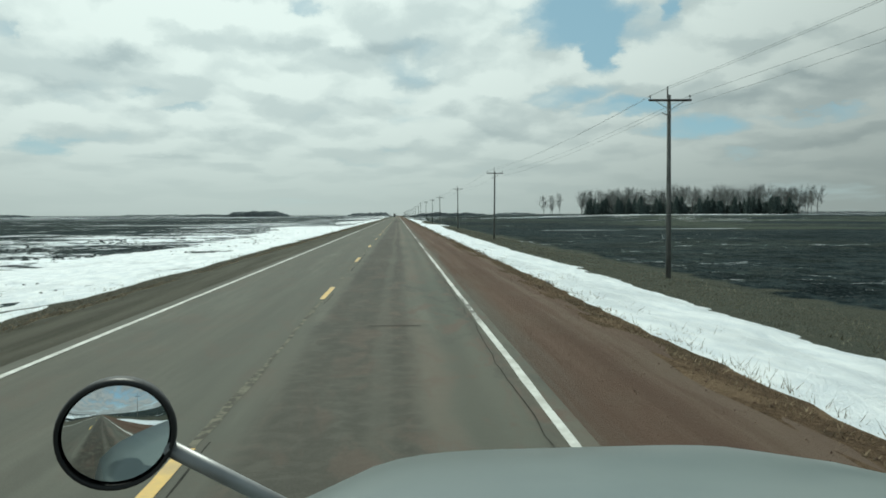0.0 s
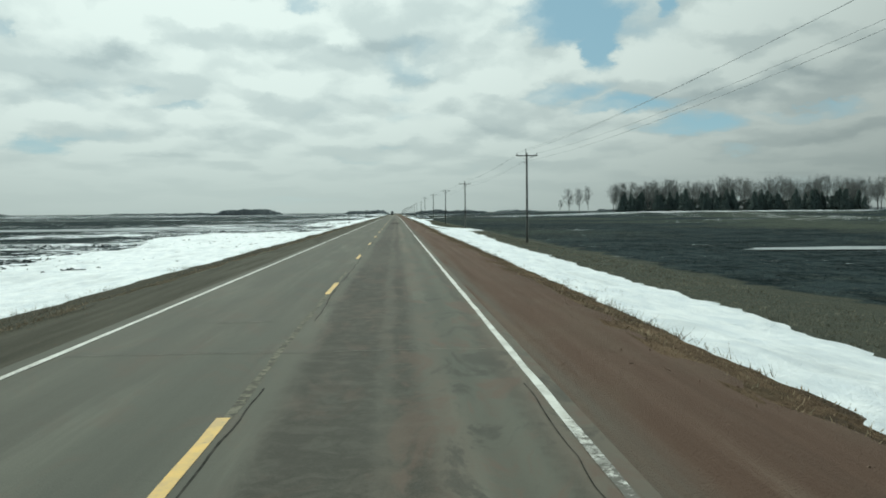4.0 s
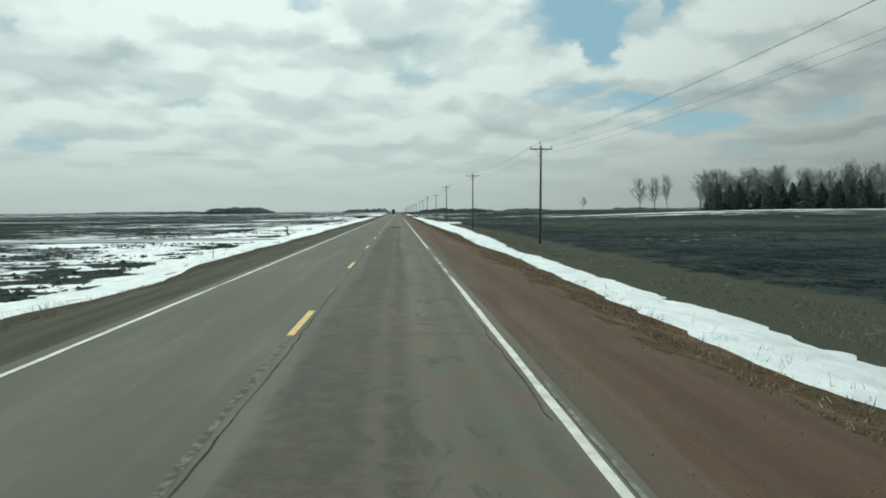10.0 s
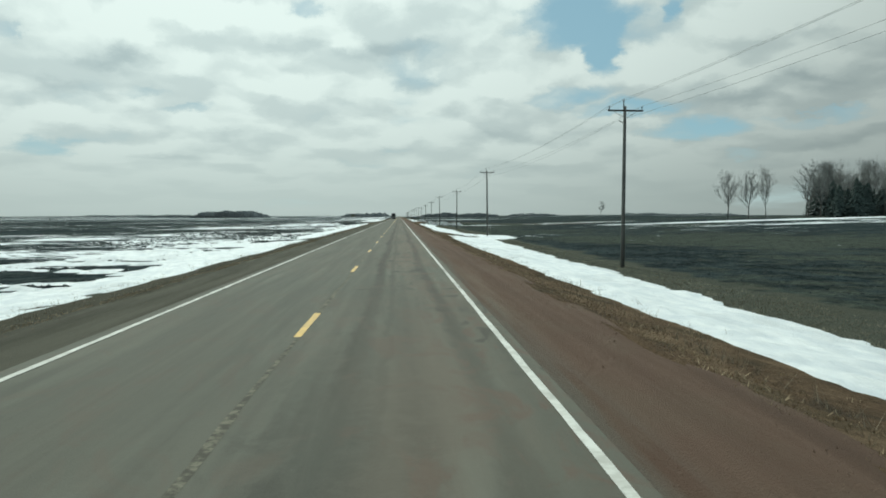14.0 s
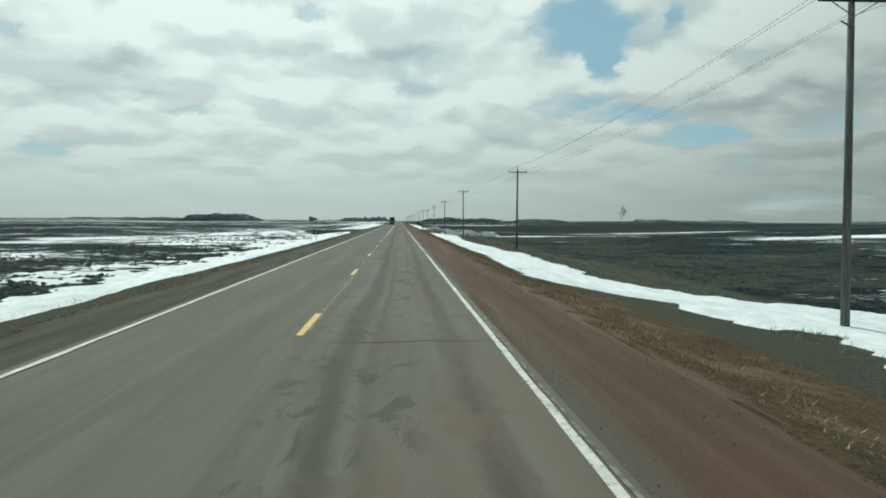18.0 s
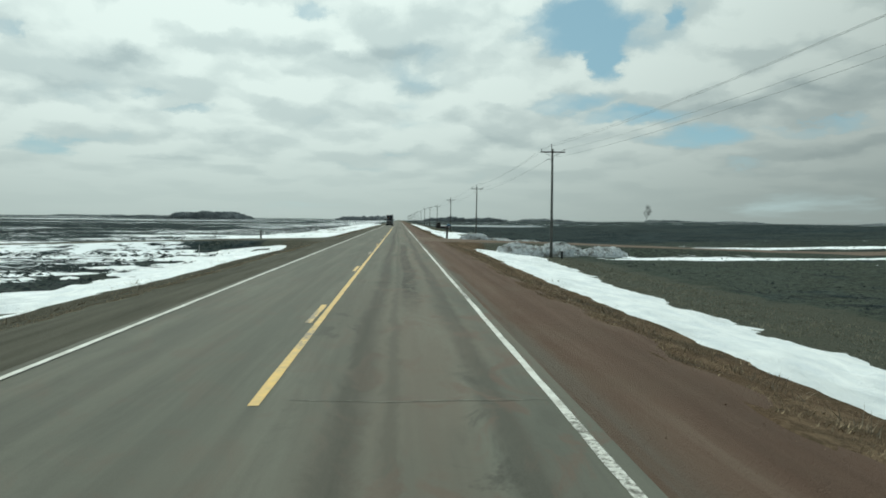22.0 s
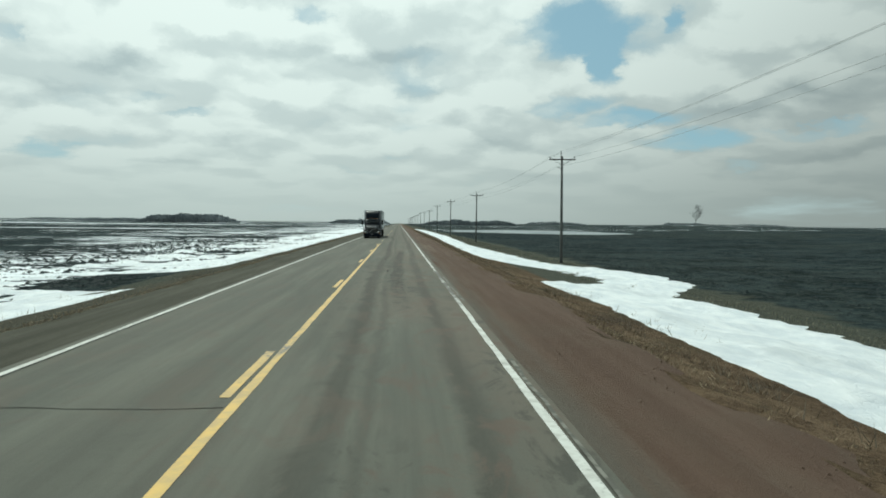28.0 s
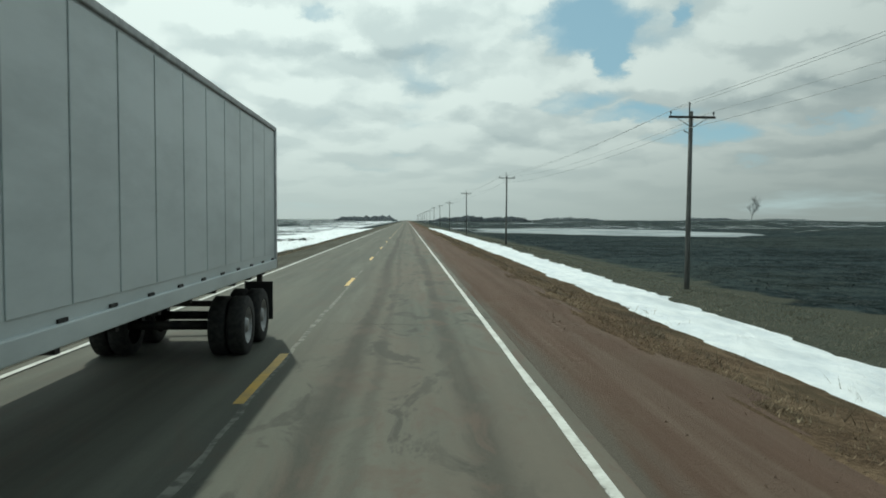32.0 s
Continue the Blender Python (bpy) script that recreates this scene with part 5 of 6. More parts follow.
for k in range(78):
    y = 664 + rng.uniform(-16, 34)
    start = 168 + 0.55 * (y - 640)
    x = start + (424 - start) * (k + rng.random()) / 78
    plant(kinds[rng.randrange(4)], x, y, rng.uniform(0, 360), rng.uniform(1.0, 1.38) * (0.88 + 0.22 * min(1, (x - 172) / 120)))
for k in range(84):
    x = 188 + 200 * ((k + rng.uniform(-1.2, 1.2)) / 84)
    plant(firs[rng.randrange(3)], x, 646 + rng.uniform(-10, 26), rng.uniform(0, 360), rng.uniform(0.72, 1.38))
r_under = np.random.RandomState(12)
n_under = 9000
ux = 200 + 218 * r_under.rand(n_under)
uy = 676 + 22 * r_under.rand(n_under) + 0.03 * (ux - 196)
uz = land(ux, uy) + (4.0 + 8.0 * noise2(ux, uy * 0, 14.0, 3, 87)) * 1.25 * r_under.rand(n_under) ** 0.8
us, ua = 0.35 + 0.5 * r_under.rand(n_under), r_under.uniform(0, 6.28, n_under)
uv = np.stack([np.stack([ux - np.cos(ua) * us, uy - np.sin(ua) * us, uz - us], 1), np.stack([ux + np.cos(ua) * us, uy + np.sin(ua) * us, uz - us * 0.7], 1), np.stack([ux + np.cos(ua) * us * 0.3, uy, uz + us * 1.2], 1)], 1).reshape(-1, 3)
tagged(part("thicket", fill_mesh(bpy.data.meshes.new("thicket"), uv, np.arange(n_under * 3).reshape(-1, 3), True), M_FIR, label="dense dark undergrowth inside the shelterbelt"), category="undergrowth", kind="stuff")
lone = bare_tree(99, 25.0, spread=1.3, lean=0.25)
tagged(lone, "lone leafless tree on a field rise")
lone.matrix_basis = pose(337, 1504, spot(337, 1504) - 0.3)


def far_wood(x0, x1, y, depth, height, seed, count=2600):
    """A far wood, too distant to tell its trees apart."""
    r = np.random.RandomState(seed)
    x = r.uniform(x0, x1, count)
    yy = y + r.uniform(-depth, depth, count)
    span = (x - x0) / (x1 - x0)
    crest = height * (0.25 + 0.5 * noise2(x, yy * 0 + seed, (x1 - x0) / 6 + 6, 2, seed) + 0.6 * (noise2(x, yy * 0 + seed, 9.0, 2, seed + 1) - 0.2)) * np.clip(np.minimum(span, 1 - span) * 9, 0.25, 1)
    u = r.rand(count) ** 0.7
    z = land(x, yy) + crest * u
    size = height * (0.035 + 0.06 * r.rand(count)) + 0.25
    a = r.uniform(0, 2 * np.pi, count)
    dx, dy = np.cos(a) * size, np.sin(a) * size
    v = np.stack([np.stack([x - dx, yy - dy, z - size], 1), np.stack([x + dx, yy + dy, z - size * 0.8], 1), np.stack([x + dx * 0.3, yy + dy * 0.3, z + size * 1.3], 1), np.stack([x - dx * 0.8, yy - dy * 0.8, z + size * 0.6], 1)], 1).reshape(-1, 3)
    f = np.arange(count * 4).reshape(-1, 4)
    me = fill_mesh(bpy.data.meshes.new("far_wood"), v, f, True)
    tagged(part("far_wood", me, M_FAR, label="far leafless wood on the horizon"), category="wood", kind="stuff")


for x0, x1, y, depth, height, seed, count in ((-545, -350, 2260, 40, 19, 3, 4200), (-760, -560, 2450, 30, 9, 5, 1500), (55, 285, 2440, 40, 15, 7, 4600), (-190, -25, 2700, 30, 17, 9, 2200),
                                              (-1500, -1280, 2500, 30, 11, 11, 1200), (-2100, -1750, 2600, 40, 10, 13, 1600), (-1150, -880, 2900, 40, 9, 15, 1200), (420, 620, 3000, 40, 12, 17, 1200),
                                              (760, 900, 2700, 30, 14, 19, 1200), (1000, 1500, 3300, 40, 13, 21, 1800), (1600, 2200, 2900, 40, 13, 23, 1800), (330, 400, 3100, 30, 9, 25, 500)):
    far_wood(x0, x1, y, depth, height, seed, int(count * 1.8))

# ---- pond, piles, posts, signs, mailboxes ----
r_ang = np.linspace(0, 2 * np.pi, 90, endpoint=False)
rag = 0.75 + 0.5 * noise2(np.cos(r_ang) * 30, np.sin(r_ang) * 30, 11.0, 3, 91)
for px, py, rx, ry in PONDS:
    bm = bmesh.new()
    bm.faces.new([bm.verts.new((px + rx * 0.9 * math.cos(a) * g, py + ry * 0.9 * math.sin(a) * g, -1.77)) for a, g in zip(r_ang, rag)])
    tagged(part("frozen_pond", bm, M_ICE, label="shallow grey meltwater ice lying in a field"), category="pond", kind="structure")


def snow_pile(x, y, rx, ry, h, seed, turn=0.0):
    n = 70
    xs, ys = np.meshgrid(np.linspace(-1.15, 1.15, n), np.linspace(-1.15, 1.15, n))
    d = np.sqrt(xs ** 2 + ys ** 2)
    c, s = math.cos(turn), math.sin(turn)
    wx, wy = x + (xs * rx) * c - (ys * ry) * s, y + (xs * rx) * s + (ys * ry) * c
    lump = 0.75 * noise2(wx, wy, 1.3, 3, seed) + 0.55 * (1 - np.abs(2 * noise2(wx, wy, 0.62, 2, seed + 1) - 1)) * noise2(wx, wy, 2.1, 1, seed + 2) * 1.4 + 0.26 * noise2(wx, wy, 0.22, 2, seed + 3)
    z = land(wx, wy) + h * (1 - smooth(d, 0.45, 1.1)) * (0.25 + 0.75 * lump) - 0.10 * smooth(d, 0.85, 1.1)
    i = (np.arange(n - 1)[:, None] * n + np.arange(n - 1)[None, :]).ravel()
    f = np.stack([i, i + 1, i + n + 1, i + n], 1)
    v = np.stack([wx, wy, z], -1).reshape(-1, 3)
    # broken chunks thrown up by the plough lie over the mound
    r = np.random.RandomState(seed)
    rim = np.where((d < 0.95).ravel())[0]
    corner = np.array([[a, b, q] for q in (-1, 1) for b in (-1, 1) for a in (-1, 1)], float)
    quads = np.array([[0, 2, 3, 1], [4, 5, 7, 6], [0, 1, 5, 4], [2, 6, 7, 3], [0, 4, 6, 2], [1, 3, 7, 5]])
    chunks, chunk_faces = [v], [f]
    for k in range(int(230 * rx * ry)):
        at = v[rim[r.randint(len(rim))]]
        size = (0.025 + 0.095 * r.rand() ** 2) * min(1.0, h + 0.3)
        shape = corner * r.uniform(0.6, 1.4, (8, 3)) * size * np.array([1.2, 1.0, 0.75])
        turned = np.array(Euler(r.uniform(-0.9, 0.9, 3)).to_matrix()) @ shape.T
        chunk_faces.append(quads + len(v) + 8 * k)
        chunks.append(at + turned.T)
    me = fill_mesh(bpy.data.meshes.new("snow_pile"), np.concatenate(chunks), np.concatenate(chunk_faces), True)
    tagged(part("snow_pile", me, M_DIRTY_SNOW, label="dirty ploughed snow pile heaped at the road corner"), category="snow pile", group="ploughed snow piles")


snow_pile(16.0, 660.4, 3.2, 1.8, 0.85, 3)
snow_pile(20.5, 660.8, 3.2, 1.6, 0.75, 5)
snow_pile(25.5, 660.6, 3.0, 1.4, 0.6, 6)
snow_pile(10.5, 679.4, 1.7, 0.9, 0.55, 7, -0.35)
snow_pile(11.9, 674.4, 2.2, 1.1, 0.80, 9, -0.2)
snow_pile(15.2, 674.6, 1.9, 0.8, 0.4, 10)
snow_pile(19.2, 676.4, 2.4, 0.7, 0.3, 13)
snow_pile(-22.0, 679.0, 3.0, 1.2, 0.6, 11)


def post(x, y, h, w, label, name="marker_post", mat=None):
    top = empty(name, (x, y, spot(x, y)), label, "post")
    bm = bmesh.new()
    box(bm, 0, 0, h / 2 - 0.2, w, w * 0.7, h + 0.4, w * 0.12)
    part("shaft", bm, mat or M_POST, top)
    bm = bmesh.new()
    box(bm, 0, 0, h + 0.03, w * 1.12, w * 0.82, 0.06, 0.012)
    part("cap", bm, mat or M_POST, top)
    return top


a = post(-16.8, 381.8, 1.55, 0.20, "dark marker post standing in snow beside a cable box")
bm = bmesh.new()
box(bm, 0.32, -0.1, 0.22, 0.34, 0.26, 0.5, 0.03)
part("cable_box", bm, M_STEEL, a, "small grey cable box")
post(-12.1, 317.0, 1.15, 0.06, "thin reflector stake in the snow bank", "reflector_stake", M_STEEL)
post(-18.0, 651.0, 1.25, 0.06, "thin reflector stake in the snow bank", "reflector_stake", M_STEEL)
post(-17.2, 605.0, 1.1, 0.06, "thin reflector stake in the snow bank", "reflector_stake", M_STEEL)
post(-17.2, 677.4, 1.5, 0.20, "dark marker post at the side road corner")
post(19.6, 656.6, 0.75, 0.22, "short black cable pedestal beside a utility pole", "cable_pedestal", M_BLACK)
post(19.3, 737.0, 0.7, 0.2, "short black cable pedestal beside a utility pole", "cable_pedestal", M_BLACK)


def pennant_sign(x, y):
    z = spot(x, y)
    top = empty("road_sign", (x, y, z), "grey-olive pennant-shaped road sign on two steel posts", "road sign")
    h = 2.95 - z
    for dx, dy in ((-0.42, -0.25), (0.42, 0.25)):
        bm = bmesh.new()
        box(bm, dx, dy, (h - 0.25) / 2 - 0.2, 0.075, 0.05, h + 0.1, 0.008)
        part("sign_post", bm, M_STEEL, top, "perforated steel post")
    bm = bmesh.new()
    face = [(-0.72, -0.50, h), (-0.72, -0.50, h - 1.05), (0.62, 0.30, h - 0.62), (0.62, 0.30, h - 0.42)]
    loft(bm, [[(a, b - 0.012, c) for a, b, c in face], [(a, b + 0.012, c) for a, b, c in face]], smooth_faces=False)
    bmesh.ops.recalc_face_normals(bm, faces=bm.faces)
    part("sign_panel", bm, M_SIGN, top)


pennant_sign(-12.8, 596.0)


def mailbox(x, y, z, mat, label, group):
    top = empty("mailbox", (x, y, z), label, "mailbox", group)
    bm = bmesh.new()
    rings = []
    for yy in (-0.0, 0.52):
        ring = [(yy - 0.26, -0.10, 0.0), (yy - 0.26, 0.10, 0.0)] + [(yy - 0.26, 0.10 * math.cos(radians(a)), 0.13 + 0.10 * math.sin(radians(a))) for a in range(0, 181, 20)]
        rings.append(ring)
    loft(bm, rings)
    bmesh.ops.recalc_face_normals(bm, faces=bm.faces)
    part("box", bm, mat, top)
    bm = bmesh.new()
    box(bm, -0.265, 0, 0.11, 0.012, 0.19, 0.21, 0.004)
    part("door", bm, mat, top)
    bm = bmesh.new()
    box(bm, 0.05, -0.112, 0.17, 0.13, 0.008, 0.03, 0.002)
    part("flag", bm, M_REFLECTOR, top, "small red flag")


def parcel_box(x, y, z):
    top = empty("newspaper_box", (x, y, z), "dark brown metal newspaper box fixed to a wooden stand", "mailbox")
    bm = bmesh.new()
    box(bm, 0, 0, 0.25, 0.64, 0.45, 0.50, 0.02)
    part("box", bm, M_BOX_BROWN, top)
    bm = bmesh.new()
    box(bm, 0, 0, 0.505, 0.70, 0.50, 0.025, 0.008)
    part("lid", bm, M_BOX_BROWN, top)
    bm = bmesh.new()
    box(bm, 0, -0.232, 0.22, 0.50, 0.012, 0.34, 0.006)
    part("door", bm, M_BOX_BLACK, top, "black door")


M_BOX_BROWN = material("box_brown", lambda n, w: n.mix(n.ramp(n.noise(w, 6.0, 5.0), 0.35, 0.7), (0.030, 0.024, 0.019), (0.065, 0.052, 0.042)), 0.55)
stand = empty("mailbox_stand", (8.75, 683.6, 0), "dark wooden three-post mailbox stand on the shoulder", "mailbox stand")
for dy in (-1.3, 0.0):
    bm = bmesh.new()
    box(bm, 0.15, dy - 0.06, 1.425, 0.62, 0.18, 0.05, 0.008)
    part("shelf", bm, M_POST, stand, "small board under a raised mailbox")
for dy in (-1.3, 0.0, 1.4):
    tall = 2.26 if dy < 1 else 1.98
    bm = bmesh.new()
    box(bm, 0.0, dy, -0.77 + tall / 2, 0.10, 0.10, tall, 0.012)
    part("leg", bm, M_POST, stand)
    bm = bmesh.new()
    box(bm, -0.35 if dy else -0.55, dy - 0.075, 1.14, 1.5 if dy else 2.0, 0.045, 0.09, 0.008)
    part("rail", bm, M_POST, stand)
bm = bmesh.new()
box(bm, 0.075, 0.05, 0.95, 0.04, 2.9, 0.09, 0.008)
part("rail", bm, M_POST, stand)
parcel_box(7.45, 683.55, 1.19)
for x, y, z, mat, label in ((7.5, 683.6, 1.72, M_BOX_BLACK, "black metal mailbox on top of a newspaper box"), (8.9, 682.25, 1.46, M_BOX_BLUE, "faded blue mailbox on a wooden stand"), (8.3, 682.25, 1.19, M_BOX_BLACK, "black metal mailbox on a wooden stand"),
                            (9.0, 683.55, 1.46, M_BOX_BLUE, "faded blue mailbox on a wooden stand"), (8.2, 684.95, 1.19, M_BOX_BLACK, "black metal mailbox on a wooden stand"), (8.95, 684.95, 1.19, M_BOX_GREY, "grey metal mailbox on a wooden stand")):
    mailbox(x, y, z, mat, label, "mailboxes on the stand")

# ---- cracks and seams in the road ----


def seam(x0, x1, y, wide, bend, mat, seed, name="crack"):
    """A crack across the road."""
    n = max(4, int((x1 - x0) / 0.25))
    xs = np.linspace(x0, x1, n)
    ys = y + bend * (noise2(xs, xs * 0 + seed, 1.3, 3, seed) - 0.5)
    w = wide * (0.4 + 0.9 * noise2(xs, xs * 0 + seed, 0.5, 2, seed + 1))
    z = np.interp(np.abs(xs), [0, 3.66, 4.2], [0.025, 0.005, -0.02])
    v = np.concatenate([np.stack([xs, ys - w, z], 1), np.stack([xs, ys + w, z], 1)])
    i = np.arange(n - 1)
    return v, np.stack([i, i + 1, i + n + 1, i + n], 1)


def joined(pieces):
    v, f, k = [], [], 0
    for a, b in pieces:
        v.append(a)
        f.append(b + k)
        k += len(a)
    return np.concatenate(v), np.concatenate(f)


rng = random.Random(8)
# along, from, to, sealed
CROSS_CRACKS = [(14.2, 1.3, 2.4, True), (35.2, 0.4, 3.4, False), (41.7, -3.4, -0.6, False), (89.9, -3.8, 3.8, True), (197.4, -3.6, 2.0, False), (218.7, 0.4, 3.6, False), (248.8, -3.8, 3.8, False), (312.4, 0.2, 2.8, False), (297.0, 0.2, 3.6, False), (331.4, -3.4, 0.2, False), (350.2, -3.8, 3.8, False), (357.0, -3.8, 3.7, True), (507.5, -3.7, 3.7, False), (574.1, 0.2, 3.6, True), (626.5, -3.8, 3.6, False), (675.4, -3.8, 3.8, False), (781.0, -3.8, 3.8, False), (830.2, -3.8, 3.8, False)]
pieces_dark, pieces_pale = [], []
for k, (y, x0, x1, sealed) in enumerate(CROSS_CRACKS):
    (pieces_dark if sealed else pieces_pale).append(seam(x0, x1, y, 0.030, 0.35, None, 40 + k))
    if sealed:
        pieces_dark.append(seam(x0, x1, y + 0.05, 0.012, 0.45, None, 90 + k))
y = 4.0
while y < 960:
    y += rng.uniform(9.0, 34.0)
    if min(abs(y - c[0]) for c in CROSS_CRACKS) > 6:
        x0, x1 = (-3.8, 3.8) if rng.random() < 0.3 else ((0.3, 3.7) if rng.random() < 0.65 else (-3.7, -0.2))
        (pieces_dark if rng.random() < 0.5 else pieces_pale).append(seam(x0, x1, y, 0.014, 0.45, None, int(y * 10)))
    if rng.random() < 0.6:
        a = rng.uniform(-3.2, 2.2)
        pieces_pale.append(seam(a, a + rng.uniform(0.5, 1.4), y + rng.uniform(1, 5), 0.03, 0.15, None, int(y * 10) + 3))
for pieces, mat, label in ((pieces_dark, M_SEAL, "dark sealed cracks across the asphalt"), (pieces_pale, M_CRACK, "pale dusty cracks across the asphalt")):
    v, f = joined(pieces)
    tagged(part("crack", fill_mesh(bpy.data.meshes.new("crack"), v, f), mat, road, label), kind="stuff")


def along_seam(x, y0, y1, wide, bend, mat, seed, label, breaks=0.0, z=0.020):
    ys = np.arange(y0, y1, 0.35)
    xs = x + bend * (noise2(ys, ys * 0 + seed, 5.0, 4, seed) - 0.5)
    xs = xs + min(bend, 0.4) * 0.5 * (noise2(ys, ys * 0 + seed, 0.7, 2, seed + 5) - 0.5)
    w = wide * (0.35 + 1.1 * noise2(ys, ys * 0 + seed, 1.6, 3, seed + 1))
    v = np.concatenate([np.stack([xs - w, ys, ys * 0 + z], 1), np.stack([xs + w, ys, ys * 0 + z], 1)])
    n = len(ys)
    i = np.arange(n - 1)
    f = np.stack([i, i + n, i + n + 1, i + 1], 1)
    f = f[noise2(ys[:-1], ys[:-1] * 0 + seed, 9.0, 3, seed + 2) > breaks]
    tagged(part("crack", fill_mesh(bpy.data.meshes.new("crack"), v, f), mat, road, label), kind="stuff")


along_seam(0.03, 0, 370, 0.014, 0.16, M_SEAL, 3, "dark seam along the road's middle", 0.44)
along_seam(-0.10, 0, 420, 0.055, 0.12, M_GHOST, 13, "pale remains of old paint along the road's middle", 0.40, 0.0225)
along_seam(-0.06, 420, 1000, 0.05, 0.14, M_CRACK, 15, "pale worn seam along the road's middle", 0.52, 0.0225)
along_seam(3.50, 0, 370, 0.008, 0.2, M_SEAL, 7, "fine crack along the road's edge", 0.52, 0.0065)
along_seam(3.84, 0, 1000, 0.03, 0.12, M_CRACK, 9, "pale dusty crack along the road's edge", 0.58, 0.004)

along_seam(0.92, 668.6, 675.6, 0.020, 0.35, M_SEAL, 23, "open crack in the lane", 0.0, 0.021)
along_seam(2.9, 672.0, 674.4, 0.05, 0.7, M_CRACK, 25, "pale scrape in the lane", 0.0, 0.012)
along_seam(1.15, 772.0, 784.0, 0.022, 0.9, M_SEAL, 27, "open crack in the lane", 0.3, 0.019)

# ---- tar patches and loose stones ----


def tar_patch(x, y, wide, long, seed):
    bm = bmesh.new()
    rows = []
    for k in range(9):
        rows.append([(x + wide * (j / 6 - 0.5), y + long * (k / 8 - 0.5), 0.021 - 0.0044 * abs(x + wide * (j / 6 - 0.5))) for j in range(7)])
    loft(bm, rows, close=False, caps=False)
    part("tar_patch", bm, M_PATCH, road, "dark tar patch")


def mat_patch():
    """Dark tar that frays out towards the rim of its patch."""
    mat = material("tar_patch", lambda n, w: [n.mix(n.ramp(n.noise(stretched(n, w, 1.0, 0.5, 1.0), 2.2, 6.0, 0.7), 0.36, 0.60), (0.048, 0.048, 0.041), (0.082, 0.080, 0.067)), 0.85], 0.85, spec=0.1)
    tree = mat.node_tree
    n = Nodes(tree, True)
    bsdf, out = [k for k in tree.nodes if k.type == "BSDF_PRINCIPLED"][0], [k for k in tree.nodes if k.type == "OUTPUT_MATERIAL"][0]
    at = n.add("ShaderNodeTexCoord").outputs["Generated"]
    where = n.add("ShaderNodeNewGeometry").outputs["Position"]
    gx, gy, gz = n.split(n.vec("ABSOLUTE", n.vec("SUBTRACT", at, (0.5, 0.5, 0.0))))
    rim = n.math("MAXIMUM", gx, gy)
    fray = n.noise(stretched(n, where, 1.0, 0.22, 1.0), 2.4, 7.0, 0.7)
    keep = n.ramp(n.math("ADD", rim, n.math("MULTIPLY", fray, 0.75)), 0.52, 0.82, 0.8, 0.0)
    clear_bsdf, mixer = n.add("ShaderNodeBsdfTransparent"), n.add("ShaderNodeMixShader")
    n.put(mixer.inputs[0], keep)
    n.link(clear_bsdf.outputs[0], mixer.inputs[1])
    n.link(bsdf.outputs[0], mixer.inputs[2])
    n.link(mixer.outputs[0], out.inputs[0])
    return mat


M_PATCH = mat_patch()
rng = random.Random(15)
for x, y, wide, long in ((1.6, 365.0, 2.2, 12.0), (1.75, 259.0, 2.5, 18.0), (1.75, 245.0, 2.4, 7.0)):
    tar_patch(x, y, wide, long, int(y))


def loose_stones(seed, count):
    r = np.random.RandomState(seed)
    y = r.uniform(0, 960, count)
    x = np.where(r.rand(count) < 0.75, 1, -1) * (4.1 + 3.6 * r.rand(count) ** 1.3)
    z = np.interp(np.abs(x), [3.66, 4.2, 6.2, 7.0, 7.4, 8.6], [-0.012, -0.04, -0.11, -0.29, -0.40, -0.68])
    s = 0.010 + 0.018 * r.rand(count) ** 3
    a = r.uniform(0, 2 * np.pi, count)
    pts = []
    for k in range(4):
        t = a + k * np.pi / 2
        pts.append(np.stack([x + np.cos(t) * s * r.uniform(0.7, 1.3, count), y + np.sin(t) * s * r.uniform(0.7, 1.3, count), z - 0.01], 1))
    pts.append(np.stack([x + r.normal(0, 0.3, count) * s, y + r.normal(0, 0.3, count) * s, z + s * r.uniform(0.5, 1.0, count)], 1))
    v = np.stack(pts, 1).reshape(-1, 3)
    i = np.arange(count)[:, None] * 5
    f = np.concatenate([i + np.array([[k, (k + 1) % 4, 4]]) for k in range(4)])
    me = fill_mesh(bpy.data.meshes.new("loose_stones"), v, f, True)
    tagged(part("loose_stones", me, M_STONE, label="loose reddish stones on the gravel shoulder"), category="gravel", kind="stuff")


M_STONE = material("loose_stone", lambda n, w: n.mix(n.ramp(n.noise(w, 3.0, 4.0), 0.3, 0.7), (0.10, 0.06, 0.042), (0.22, 0.16, 0.12)), 0.9, spec=0.1)
loose_stones(91, 30000)

# ---- dry grass and weeds ----


def blades(name, x, y, h, wide, lean, seed, mat, label, lift=0.0):
    """Upright slivers of grass at places x, y, in tufts."""
    r = np.random.RandomState(seed)
    n = len(x)
    z = land(x, y) + lift
    a = r.uniform(0, 2 * np.pi, n)
    dx, dy = np.cos(a) * wide, np.sin(a) * wide
    lx, ly = r.normal(0, lean, n) * h, r.normal(0, lean, n) * h
    v = np.stack([np.stack([x - dx, y - dy, z - 0.05], 1), np.stack([x + dx, y + dy, z - 0.05], 1), np.stack([x + lx, y + ly, z + h], 1)], 1).reshape(-1, 3)
    me = fill_mesh(bpy.data.meshes.new(name), v, np.arange(n * 3).reshape(-1, 3), True)
    tagged(part(name, me, mat, label=label), category="grass", kind="stuff")


def tufts(seed, count, per, pick):
    """Places of blades: tufts of several blades each."""
    r = np.random.RandomState(seed)
    cx, cy = pick(r, count)
    x = np.repeat(cx, per) + r.normal(0, 0.10, count * per)
    y = np.repeat(cy, per) + r.normal(0, 0.10, count * per)
    return r, x, y


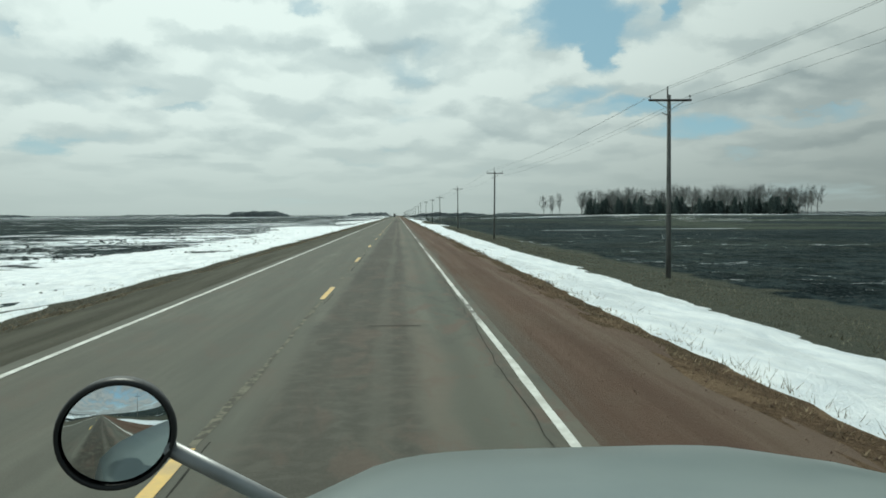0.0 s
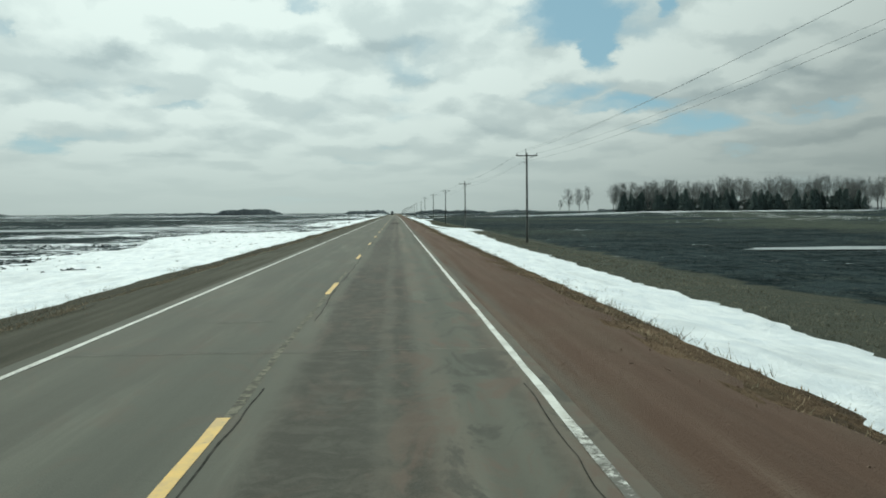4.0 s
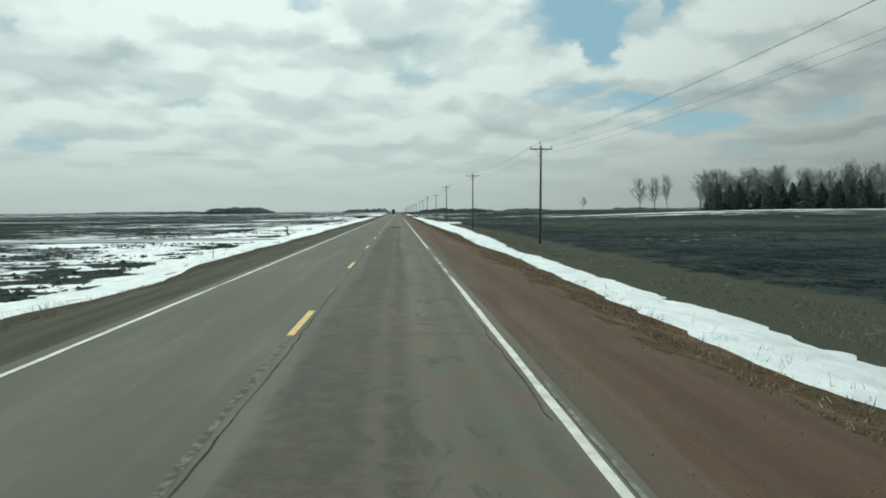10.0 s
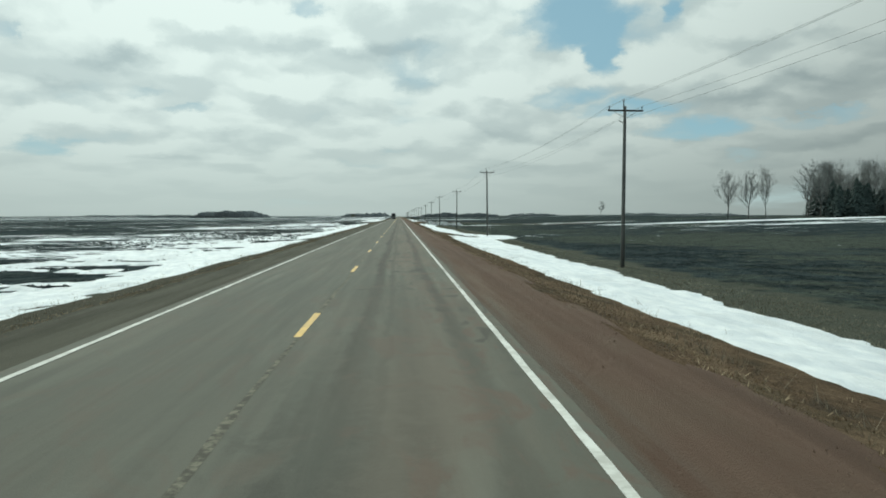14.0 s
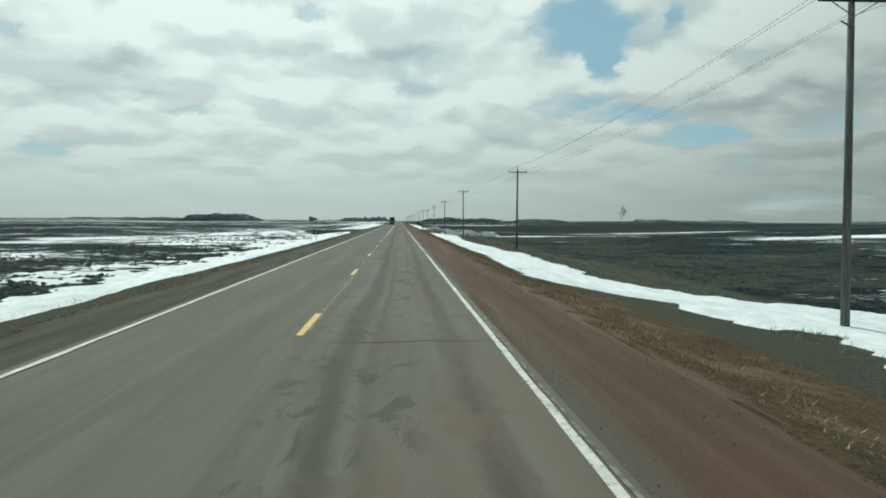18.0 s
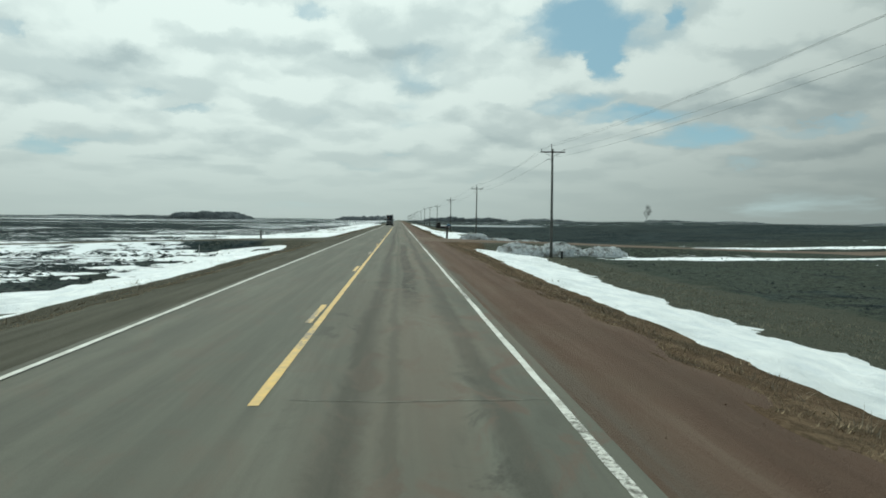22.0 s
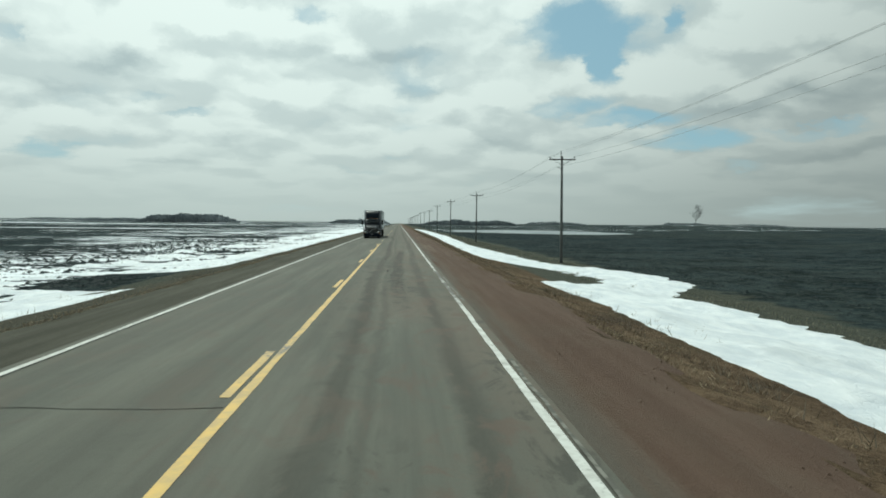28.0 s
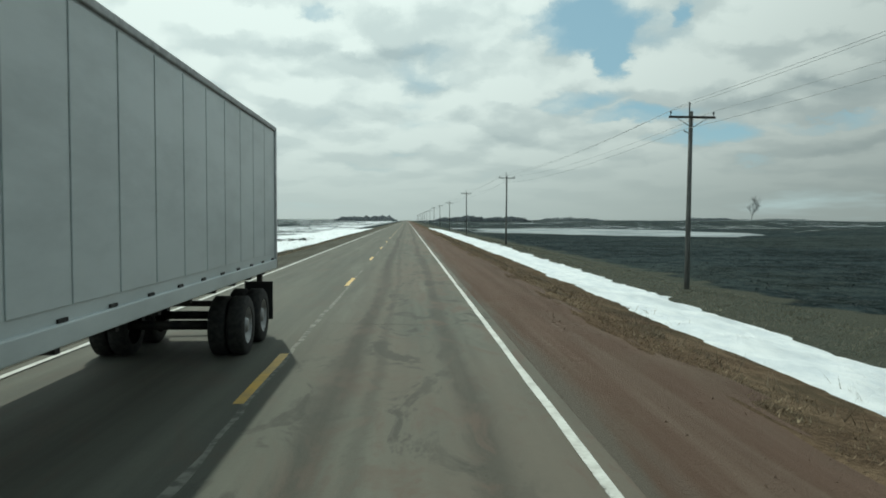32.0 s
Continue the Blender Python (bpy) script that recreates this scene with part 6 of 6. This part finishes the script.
def clear(x, y):
    ok = np.ones(len(x), bool)
    for along, wide in APPROACHES:
        ok &= np.abs(y - along) > wide * 0.5 + 2.5
    return ok


M_OLIVE = material("olive_grass", lambda n, w: n.mix(n.ramp(n.noise(w, 0.9, 4.0), 0.3, 0.7), (0.19, 0.18, 0.135), (0.36, 0.335, 0.25)), 0.9, spec=0.2)
M_WEED = material("dark_weeds", lambda n, w: n.mix(n.ramp(n.noise(w, 1.1, 4.0), 0.3, 0.7), (0.15, 0.125, 0.09), (0.30, 0.25, 0.185)), 0.9, spec=0.2)

for side, seed in ((1, 21), (-1, 22)):
    def verge(r, n, side=side):
        y = r.uniform(-5, 980, n)
        patch = noise2(y, y * 0 + side * 9, 9.0, 3, 71)
        x = 6.6 + 0.6 * patch + np.abs(r.normal(0, 1.0, n))
        return side * x, y
    r, x, y = tufts(seed, 15000, 5, verge)
    keep = clear(x, y) & (snow_side(x, y, side) < 0.25)
    x, y = x[keep], y[keep]
    h = r.uniform(0.02, 0.08, len(x)) * (0.5 + noise2(x, y, 2.5, 2, 73))
    blades("dry_grass", x, y, h, 0.022, 1.1, seed, M_DRY_GRASS, "short dry brown grass on the verge")

    def snow_edge(r, n, side=side):
        y = r.uniform(-5, 980, n)
        x = (9.2 if side > 0 else 11.6) + r.normal(0.3, 0.9, n)
        keep = noise2(x, y, 6.0, 2, 75) > 0.52
        return side * np.where(keep, x, (8.2 if side > 0 else 9.6)), y
    r, x, y = tufts(seed + 40, 3600, 6, snow_edge)
    keep = clear(x, y)
    x, y = x[keep], y[keep]
    h = 0.05 + 0.30 * r.rand(len(x)) ** 2
    blades("weeds", x, y, h, 0.010, 0.6, seed + 1, M_WEED, "dry dark weeds poking out of the snow edge")


def pole_verge(r, n):
    y = r.uniform(-5, 1000, n)
    return 15.0 + 5.2 * r.rand(n), y


r, x, y = tufts(61, 26000, 5, pole_verge)
keep = clear(x, y) & (snow_side(x, y, 1) < 0.0)
x, y = x[keep], y[keep]
blades("verge_grass", x, y, r.uniform(0.05, 0.20, len(x)) * (0.2 + 1.2 * noise2(x, y, 5.0, 3, 77)), 0.018, 0.7, 63, M_OLIVE, "matted olive-brown grass below the poles")


def field_clods(name, places, size, rise, seed, label):
    """Turned clods of black soil, each an uneven low pyramid."""
    r = np.random.RandomState(seed)
    x, y = places(r)
    ok = clear(x, y)
    x, y = x[ok], y[ok]
    n = len(x)
    z = land(x, y)
    s = size[0] + size[1] * r.rand(n) ** 2
    a = r.uniform(0, 2 * np.pi, n)
    base = []
    for k in range(5):
        t = a + k * math.tau / 5
        base.append(np.stack([x + np.cos(t) * s * r.uniform(0.7, 1.6, n), y + np.sin(t) * s * r.uniform(0.6, 1.2, n), z - 0.04], 1))
    base.append(np.stack([x + r.normal(0, 0.3, n) * s, y + r.normal(0, 0.3, n) * s, z + s * r.uniform(rise[0], rise[1], n)], 1))
    v = np.stack(base, 1).reshape(-1, 3)
    i = np.arange(n)[:, None] * 6
    f = np.concatenate([i + np.array([[k, (k + 1) % 5, 5]]) for k in range(5)])
    me = fill_mesh(bpy.data.meshes.new(name), v, f, True)
    tagged(part(name, me, M_SOIL, label=label), category="soil", kind="stuff")


def east_places(r):
    return 23.0 + 75 * r.rand(70000) ** 1.4, r.uniform(0, 1060, 70000)


def west_places(r):
    x, y = -16.0 - 32 * r.rand(60000) ** 1.2, r.uniform(20, 1060, 60000)
    px, py, rx, ry = PONDS[1]
    keep = (noise2(x * 0.45, y, 3.5, 3, 49) * 0.6 + noise2(x, y, 30.0, 2, 31) * 0.4 > 0.56 - 0.05 * (y > 520)) & (((x - px) / rx) ** 2 + ((y - py) / ry) ** 2 > 1.2)
    return x[keep], y[keep]


M_SOIL = material("black_soil", lambda n, w: n.mix(n.ramp(n.noise(w, 1.5, 4.0), 0.3, 0.7), (0.012, 0.018, 0.020), (0.060, 0.070, 0.068)), 0.95, spec=0.2)
field_clods("soil_clods", east_places, (0.05, 0.15), (0.25, 0.6), 81, "turned black soil clods in the ploughed field")
field_clods("soil_clods", west_places, (0.10, 0.30), (0.25, 0.6), 83, "black soil clods showing through the old snow")
